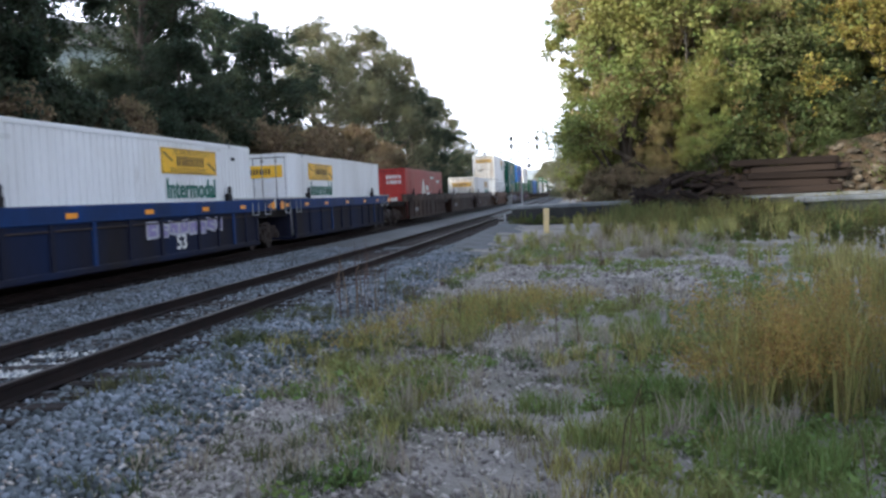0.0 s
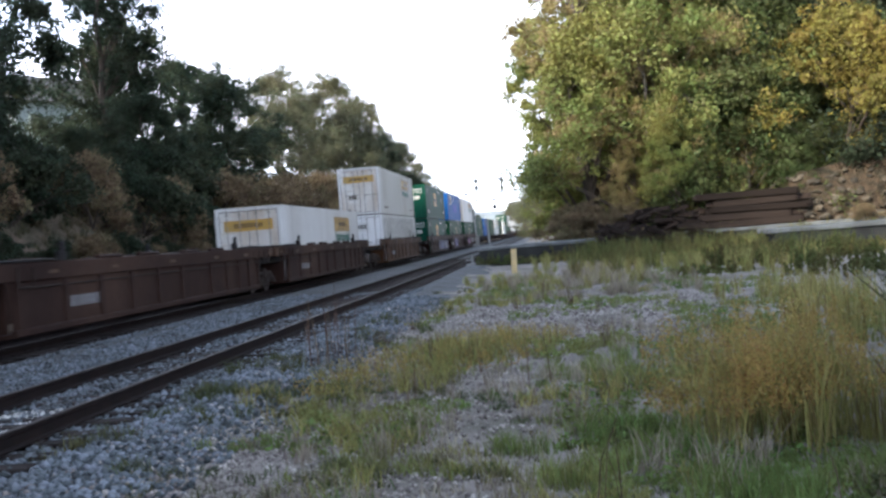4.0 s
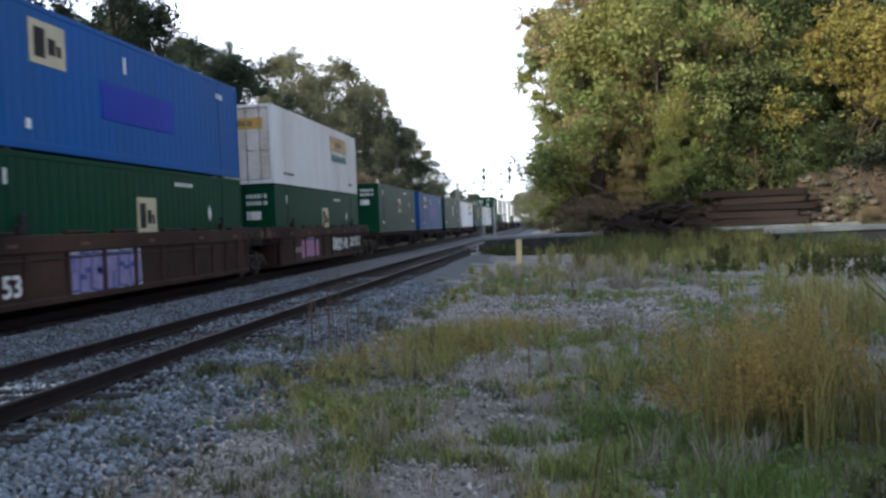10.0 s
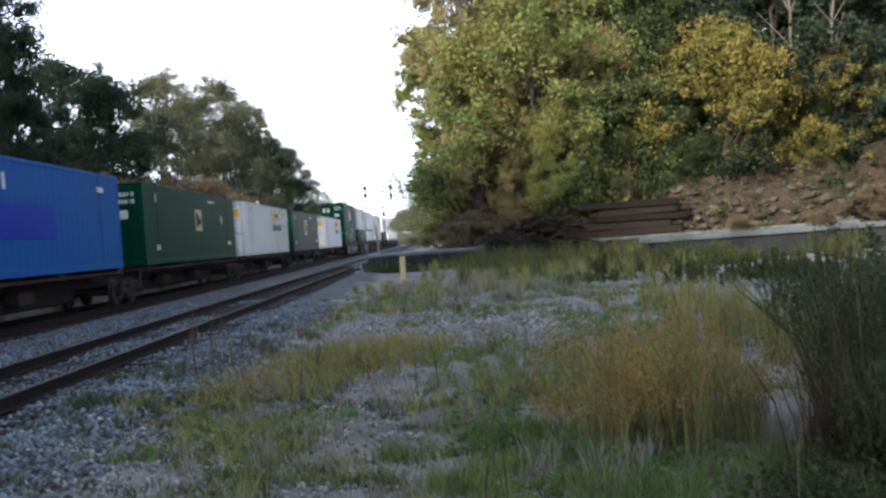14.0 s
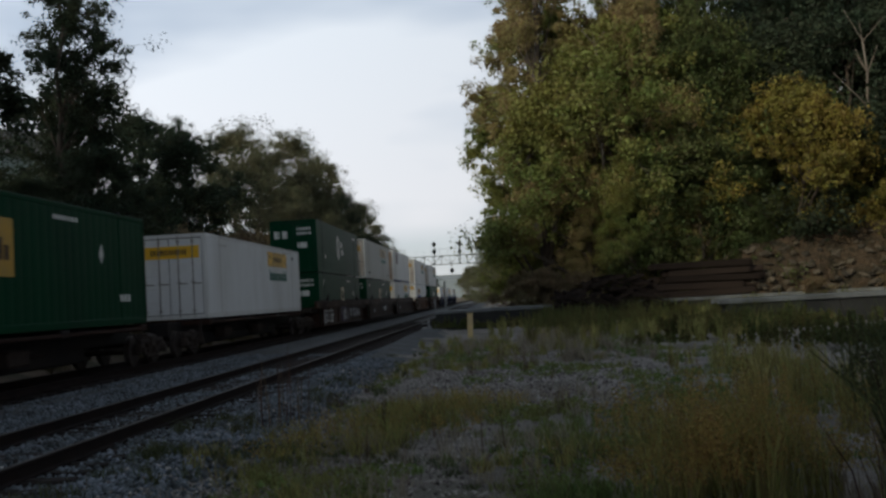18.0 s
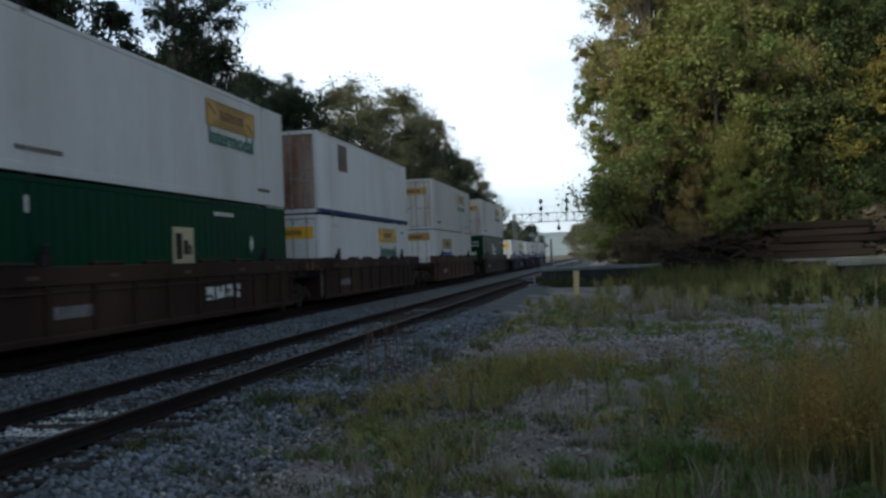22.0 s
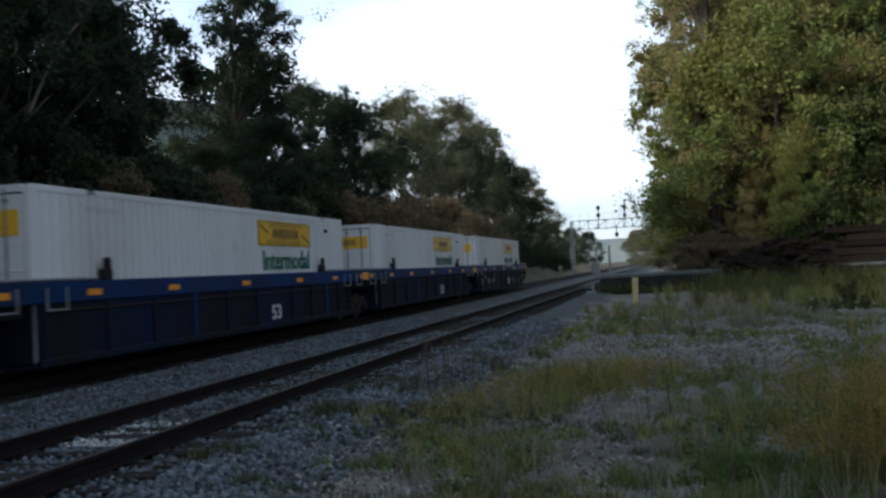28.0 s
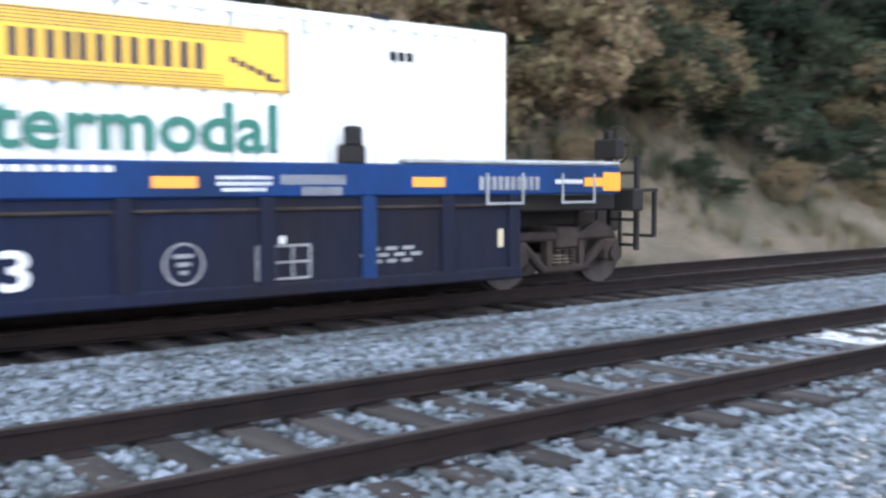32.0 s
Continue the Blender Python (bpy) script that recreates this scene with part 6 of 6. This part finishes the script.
INTER = ("word", 11.3, 1.64, 3.36, 0.50, "Intermodal", M_TEAL)
JB = [("diamond", 7.9, 1.95, 0.24, M_GREY), ("panel", 11.25, 2.33, 3.78, 0.64, M_YELLOW, M_DARKDECAL), INTER, ("doorpanel", 0.0, 2.28, 2.1, 0.42, M_YELLOW, M_DARKDECAL), ("bars", 2.2, 2.55, 1.2, 0.10, 8, M_GREY), ("bars", 13.0, 2.72, 1.3, 0.10, 8, M_GREY), ("bars", 14.6, 2.5, 0.35, 0.10, 3, M_CARDARK)]
JB_MID = [("panel", 4.5, 2.30, 3.75, 0.62, M_YELLOW, M_DARKDECAL), ("word", 4.5, 1.66, 3.3, 0.52, "Intermodal", M_TEAL), ("doorpanel", 0.0, 2.28, 2.1, 0.42, M_YELLOW, M_DARKDECAL)]
JB_OLD = [("panel", 11.8, 2.2, 3.6, 0.68, M_OYELLOW, M_DARKDECAL), ("word", 11.8, 1.62, 3.3, 0.46, "Intermodal", M_TEAL), ("doorpanel", 0.0, 2.2, 1.9, 0.42, M_OYELLOW, M_DARKDECAL), ("doorbars", -0.4, 1.1, 0.5, 0.3, 3, M_DARKDECAL), ("bars", 2.2, 0.42, 1.6, 0.09, 8, M_DARKDECAL), ("bars", 14.3, 0.42, 1.0, 0.09, 6, M_DARKDECAL)]
EMPG = [("panel", 7.5, 1.75, 1.7, 1.2, M_OYELLOW, M_DARKDECAL), ("doorpanel", -0.6, 2.2, 0.9, 0.6, M_OYELLOW, M_DARKDECAL), ("doorbars", 0.62, 2.5, 0.8, 0.14, 6, M_LETTER), ("doorbars", 0.62, 2.25, 0.8, 0.14, 7, M_LETTER), ("doorbars", 0.62, 1.8, 0.8, 0.3, 1, M_LETTER), ("diamond", 13.0, 1.8, 0.25, M_LETTER), ("bars", 11.0, 2.55, 1.4, 0.1, 7, M_LETTER), ("bars", 1.7, 2.4, 0.16, 0.3, 1, M_LETTER), ("bars", 14.6, 0.7, 0.8, 0.18, 3, M_LETTER), ("bars", 1.7, 0.6, 0.5, 0.2, 2, M_LETTER)]
EMPW = [("panel", 8.3, 1.7, 1.2, 0.9, M_CREAM, M_CARDARK)] + EMPG[2:]
EMPB = [("bars", 9.55, 1.35, 7.1, 0.85, 1, M_DBLUE), ("panel", 3.57, 2.16, 1.5, 0.87, M_CREAM, M_CARDARK), ("doorpanel", -0.2, 2.35, 1.6, 0.5, M_LETTER, M_CARDARK), ("doorbars", 0.3, 1.7, 0.8, 0.22, 1, M_LETTER), ("doorbars", 0.3, 0.9, 0.9, 0.25, 1, M_LETTER), ("doorbars", 0.3, 0.4, 0.9, 0.2, 1, M_LETTER), ("bars", 7.4, 2.3, 0.22, 0.4, 1, M_LETTER), ("bars", 14.4, 2.4, 0.6, 0.15, 3, M_LETTER), ("bars", 2.7, 0.5, 0.3, 0.2, 1, M_LETTER)]
HUBG = [("hexagon", 7.4, 1.62, 0.55, 0.78, M_LETTER, M_DGREEN), ("bars", 8.75, 1.85, 0.9, 0.34, 3, M_LETTER), ("bars", 9.0, 1.38, 0.9, 0.34, 3, M_LETTER), ("doorbars", -0.6, 2.1, 0.9, 0.4, 2, M_LETTER), ("doorbars", 0.62, 2.4, 0.8, 0.14, 5, M_LETTER), ("doorbars", 0.62, 2.15, 0.8, 0.14, 7, M_LETTER), ("doorbars", 0.62, 1.5, 0.8, 0.3, 1, M_LETTER), ("bars", 2.7, 0.9, 0.2, 0.3, 1, M_LETTER), ("bars", 14.2, 2.5, 1.2, 0.12, 6, M_LETTER)]
REDM = [("arch", 6.9, 1.55, 1.3, 1.5, M_LETTER, M_RED), ("bars", 8.6, 1.75, 1.1, 0.34, 4, M_LETTER), ("bars", 9.1, 1.3, 2.0, 0.34, 7, M_LETTER), ("bars", 11.0, 2.45, 1.5, 0.12, 8, M_LETTER), ("bars", 13.8, 2.2, 1.0, 0.16, 6, M_LETTER), ("doorbars", 0.62, 2.4, 0.9, 0.2, 5, M_LETTER), ("doorbars", 0.62, 2.1, 0.9, 0.2, 7, M_LETTER), ("doorbars", 0.62, 1.0, 0.9, 0.45, 1, M_LETTER), ("doorbars", -0.6, 2.0, 0.8, 0.45, 2, M_LETTER), ("doorbars", -0.5, 0.9, 0.7, 0.3, 3, M_LETTER)]
RIB, SOFTRIB = (0.045, 0.29, 0.72), (0.005, 0.42, 0.6)
M_FADED = mat("faded_white_lettering", (0.26, 0.26, 0.27), 0.6, 0, (0.16, 0.16, 0.17), 3, 30, 0.25, 0)
# dark upright strips set between the ribs of the striped container
M_GROOVE = mat("dark_grey_groove", (0.07, 0.085, 0.10), 0.8, 0, (0.12, 0.13, 0.14), 1, 14, 0.3, 0)

W_CLEAN = "white ribbed container with yellow sign and green lettering"
# near end at the start (metres along the track), what rides there, and on which kind of car
LOADS = [
    (-6.0, "blue", [("jb",)], (-1.9,)),
    (14.4, "blue", [("jb",)], (-2.1,)),
    (34.8, "blue", [("jbmid",)], (-2.1, 18.1)),
    (59.1, "brown", [("red",)], (-1.9,)),
    (79.3, "brown", [], (-2.0,)),
    (99.6, "brown", [("jbold",)], (-2.0, 18.1)),
    (124.2, "yellow", [("stripe",), ("jbold",)], (-1.9, 18.1)),
    (149.2, "brown", [("emp",), ("emp",)], (-1.9,)),
    (169.3, "brown", [("empw",), ("blue",)], (-2.0,)),
    (189.6, "brown", [("empw",), ("jbold",)], (-2.0, 18.1)),
    (212.3, "spine", [("empw",)], (-1.0,)),
    (231.0, "spine", [("blue",)], (-1.3,)),
    (249.9, "spine", [("empw",)], (-1.3,)),
    (268.9, "spine", [("jbnew",)], (-1.3,)),
    (287.6, "spine", [("empd",)], (-1.3, 17.2)),
    (309.8, "spine", [("jbnew",)], (-1.0, 17.2)),
    (331.3, "brown", [("empw",), ("hub",)], (-1.9,)),
    (351.4, "brown", [("empw",), ("jbold",)], (-2.0,)),
    (371.4, "brown", [("jb",), ("rusty",)], (-2.0, 18.1)),
    (395.3, "yellow", [("jbmid2",), ("jbold",)], (-1.9, 18.1)),
    (418.7, "brown", [("hub",), ("jbold",)], (-1.9, 18.1)),
    (443.1, "blue", [("jb",)], (-1.9,)),
    (462.8, "blue", [("jb",)], (-1.75,)),
    (482.3, "blue", [("jb",)], (-1.75, 17.35)),
]
KIND = {
    "jb": (W_CLEAN, M_WHITE, RIB, JB, {}),
    "jbnew": ("white smooth-sided container with yellow sign and dark posts", M_WHITE, SOFTRIB, JB, {"trim": M_GREY}),
    "jbmid": ("white ribbed container with sign and lettering near its doors", M_WHITE, RIB, JB_MID, {}),
    "jbmid2": ("white ribbed container with faded sign in its middle", M_WHITE, RIB, [("panel", 4.87, 2.1, 3.65, 0.62, M_OYELLOW, M_DARKDECAL), ("word", 4.87, 1.5, 3.3, 0.5, "Intermodal", M_DBLUE), ("doorpanel", 0.0, 2.5, 2.1, 0.42, M_OYELLOW, M_DARKDECAL)], {}),
    "jbold": ("pale smooth container with faded yellow sign and grimy doors", M_GREY, SOFTRIB, JB_OLD, {"doorm": M_WHITE_RUST}),
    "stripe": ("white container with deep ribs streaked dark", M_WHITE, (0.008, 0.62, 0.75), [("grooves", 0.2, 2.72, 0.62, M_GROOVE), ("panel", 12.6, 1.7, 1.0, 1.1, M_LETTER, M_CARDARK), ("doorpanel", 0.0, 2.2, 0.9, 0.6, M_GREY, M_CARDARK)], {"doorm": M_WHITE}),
    "emp": ("green container with ochre sign and white markings", M_GREEN, SOFTRIB, EMPG, {}),
    "empd": ("dark green container with ochre sign and white markings", M_DGREEN, SOFTRIB, EMPG, {}),
    "empw": ("dark green container with pale sign and white diamond", M_DGREEN, SOFTRIB, EMPW, {}),
    "blue": ("bright blue container with pale sign and white door labels", M_BLUE, SOFTRIB, EMPB, {}),
    "red": ("red container with white lighthouse-like emblem and door markings", M_RED, SOFTRIB, REDM, {}),
    "hub": ("dark green container with white emblem on its side", M_DGREEN, SOFTRIB, HUBG, {}),
    "rusty": ("white container with rust-streaked doors and faded sign", M_WHITE, SOFTRIB, [("panel", 3.6, 2.2, 1.3, 1.0, M_RUSTPLATE, M_DARKDECAL), ("bars", 12.5, 2.55, 1.6, 0.1, 8, M_GREY)], {"doorm": (M_WHITE_RUST, M_RUSTDOOR), "trim": M_GREY, "base": M_CARBLUE}),
}
CAR = {"blue": ("dark blue well car with grimy lower side sheets", M_CARBLUE, M_CARLOW), "brown": ("rusty brown well car with streaked side sheets", M_CARBROWN, M_CARBROWN), "yellow": ("faded ochre-brown well car", M_CARYELLOW, M_CARYELLOW)}
M_SPRAYW = mat("white_spray_paint", (0.42, 0.42, 0.45), 0.6, 0, (0.30, 0.30, 0.34), 2, 20, 0.2, 0)
M_SPRAYV = mat("violet_spray_paint", (0.24, 0.20, 0.36), 0.6, 0, (0.16, 0.14, 0.28), 2, 20, 0.2, 0)
M_SPRAYB = mat("blue_spray_paint", (0.04, 0.06, 0.22), 0.6, 0, (0.03, 0.04, 0.14), 2, 20, 0.2, 0)
M_SPRAYP = mat("pink_spray_paint", (0.42, 0.16, 0.26), 0.6, 0, (0.34, 0.14, 0.22), 2, 20, 0.2, 0)
# spray paint on the cars: from, to, low, high, seed, fill, outline
SPRAY = {
    149.2: [(7.0, 11.7, 0.32, 1.23, 1, M_SPRAYB, M_SPRAYW), (11.8, 16.0, 0.34, 1.23, 2, M_SPRAYW, M_SPRAYB)],
    169.3: [(3.7, 7.5, 0.30, 1.23, 3, M_SPRAYV, M_SPRAYB, M_SPRAYW)],
    189.6: [(3.2, 6.0, 0.36, 1.22, 4, M_SPRAYP, M_SPRAYV), (8.8, 12.2, 0.45, 1.2, 5, M_GREY, M_CARDARK), (12.6, 15.6, 0.5, 1.2, 6, M_GREY, M_CARDARK)],
    331.3: [(0.6, 4.2, 0.4, 1.2, 7, M_CARDARK, M_GREY), (6.9, 9.2, 0.35, 1.22, 8, M_SPRAYW, M_CARDARK, M_SPRAYV), (10.2, 14.4, 0.45, 1.22, 9, M_SPRAYW, M_CARDARK)],
    351.4: [(9.2, 11.6, 0.6, 1.1, 10, M_GREY, M_CARDARK)],
    14.4: [(8.0, 13.0, 0.75, 1.18, 11, M_SPRAYV, M_SPRAYW)],
}
BUILT = {}


def train():
    for q, car, boxes, trucks in LOADS:
        if car == "spine":
            key = (car, trucks)
            c = BUILT.get(key)
            c = copy_thing(c, pose(0, 0, 0)) if c else spine_car("low dark spine car with cross arms", trucks)
            BUILT.setdefault(key, c)
        else:
            tail = q > 480
            marks = [("word", 10.05, 0.62, 0.62, 0.37, "53", M_LETTER)] if car == "blue" else [("bars", 3.0, 0.75, 1.5, 0.22, 9, M_FADED)]
            if tail:
                marks += [("bars", 2.65, 0.74, 1.0, 0.22, 8, M_FADED), ("bars", 4.1, 0.76, 1.25, 0.22, 12, M_FADED), ("bars", 0.75, 0.72, 0.4, 0.3, 3, M_FADED), ("bars", 3.3, 1.44, 0.55, 0.20, 1, M_FADED), ("bars", 8.1, 1.40, 0.06, 0.34, 1, M_LETTER), ("bars", 1.75, 0.95, 0.18, 0.2, 1, M_LETTER), ("bars", 5.2, 1.06, 0.6, 0.05, 1, M_FADED), ("ring", 11.8, 0.60, 0.20, M_FADED), ("grid", 12.9, 0.57, 0.62, 0.34, M_FADED), ("bars", 14.3, 0.66, 0.7, 0.04, 3, M_FADED), ("bars", 14.3, 0.59, 0.9, 0.04, 4, M_FADED), ("bars", 14.3, 0.52, 0.6, 0.04, 3, M_FADED), ("bars", 15.9, 0.72, 0.13, 0.22, 1, M_CREAM), ("bars", 12.9, 0.80, 0.1, 0.08, 1, M_LETTER), ("bars", 12.45, 1.44, 0.62, 0.035, 9, M_LETTER), ("bars", 12.45, 1.38, 0.62, 0.035, 8, M_LETTER), ("bars", 12.45, 1.32, 0.5, 0.035, 6, M_LETTER), ("bars", 13.25, 1.42, 0.8, 0.10, 11, M_FADED), ("bars", 13.35, 1.30, 0.5, 0.09, 7, M_FADED), ("bars", 16.0, 1.38, 1.0, 0.16, 10, M_FADED), ("bars", 17.0, 1.40, 0.5, 0.05, 8, M_LETTER), ("bars", 10.2, 1.52, 1.9, 0.06, 14, M_LETTER)]
            if q == 169.3:
                marks = [("word", 1.5, 0.66, 0.66, 0.42, "53", M_LETTER)]
            if q in (149.2, 331.3, 34.8):
                marks = []
            c = well_car(CAR[car][0], CAR[car][1], CAR[car][2], trucks, tail, marks)
        for g in SPRAY.get(q, ()):
            graffiti(c, *g)
        moves(c, q)
        z = 1.2 if car == "spine" else 0.30
        for (k,) in boxes:
            b = BUILT.get(k)
            if b:
                b = copy_thing(b, pose(0, 0, 0))
            else:
                lab, m, rib, logos, kw = KIND[k]
                b = BUILT[k] = container(lab, m, rib, logos, **kw)
            moves(b, q - 0.08 * (q > 480), z)
            z += CH + 0.06


train()


def motions():
    for ob, y, z in MOVERS:
        walk(ob, [(t, pose(FAR_C, y - SPEED * t, z)) for t in (0.0, 8.0, 16.0, 24.0, 32.0)])
    # the wheels roll on the rail: radius 0.42 m
    step = math.degrees(SPEED / 0.42) / FPS
    for ax, y in AXLES:
        walk(ax, [(k / FPS, pose(0, y, 0.42, step * k)) for k in range(0, 961)])


motions()
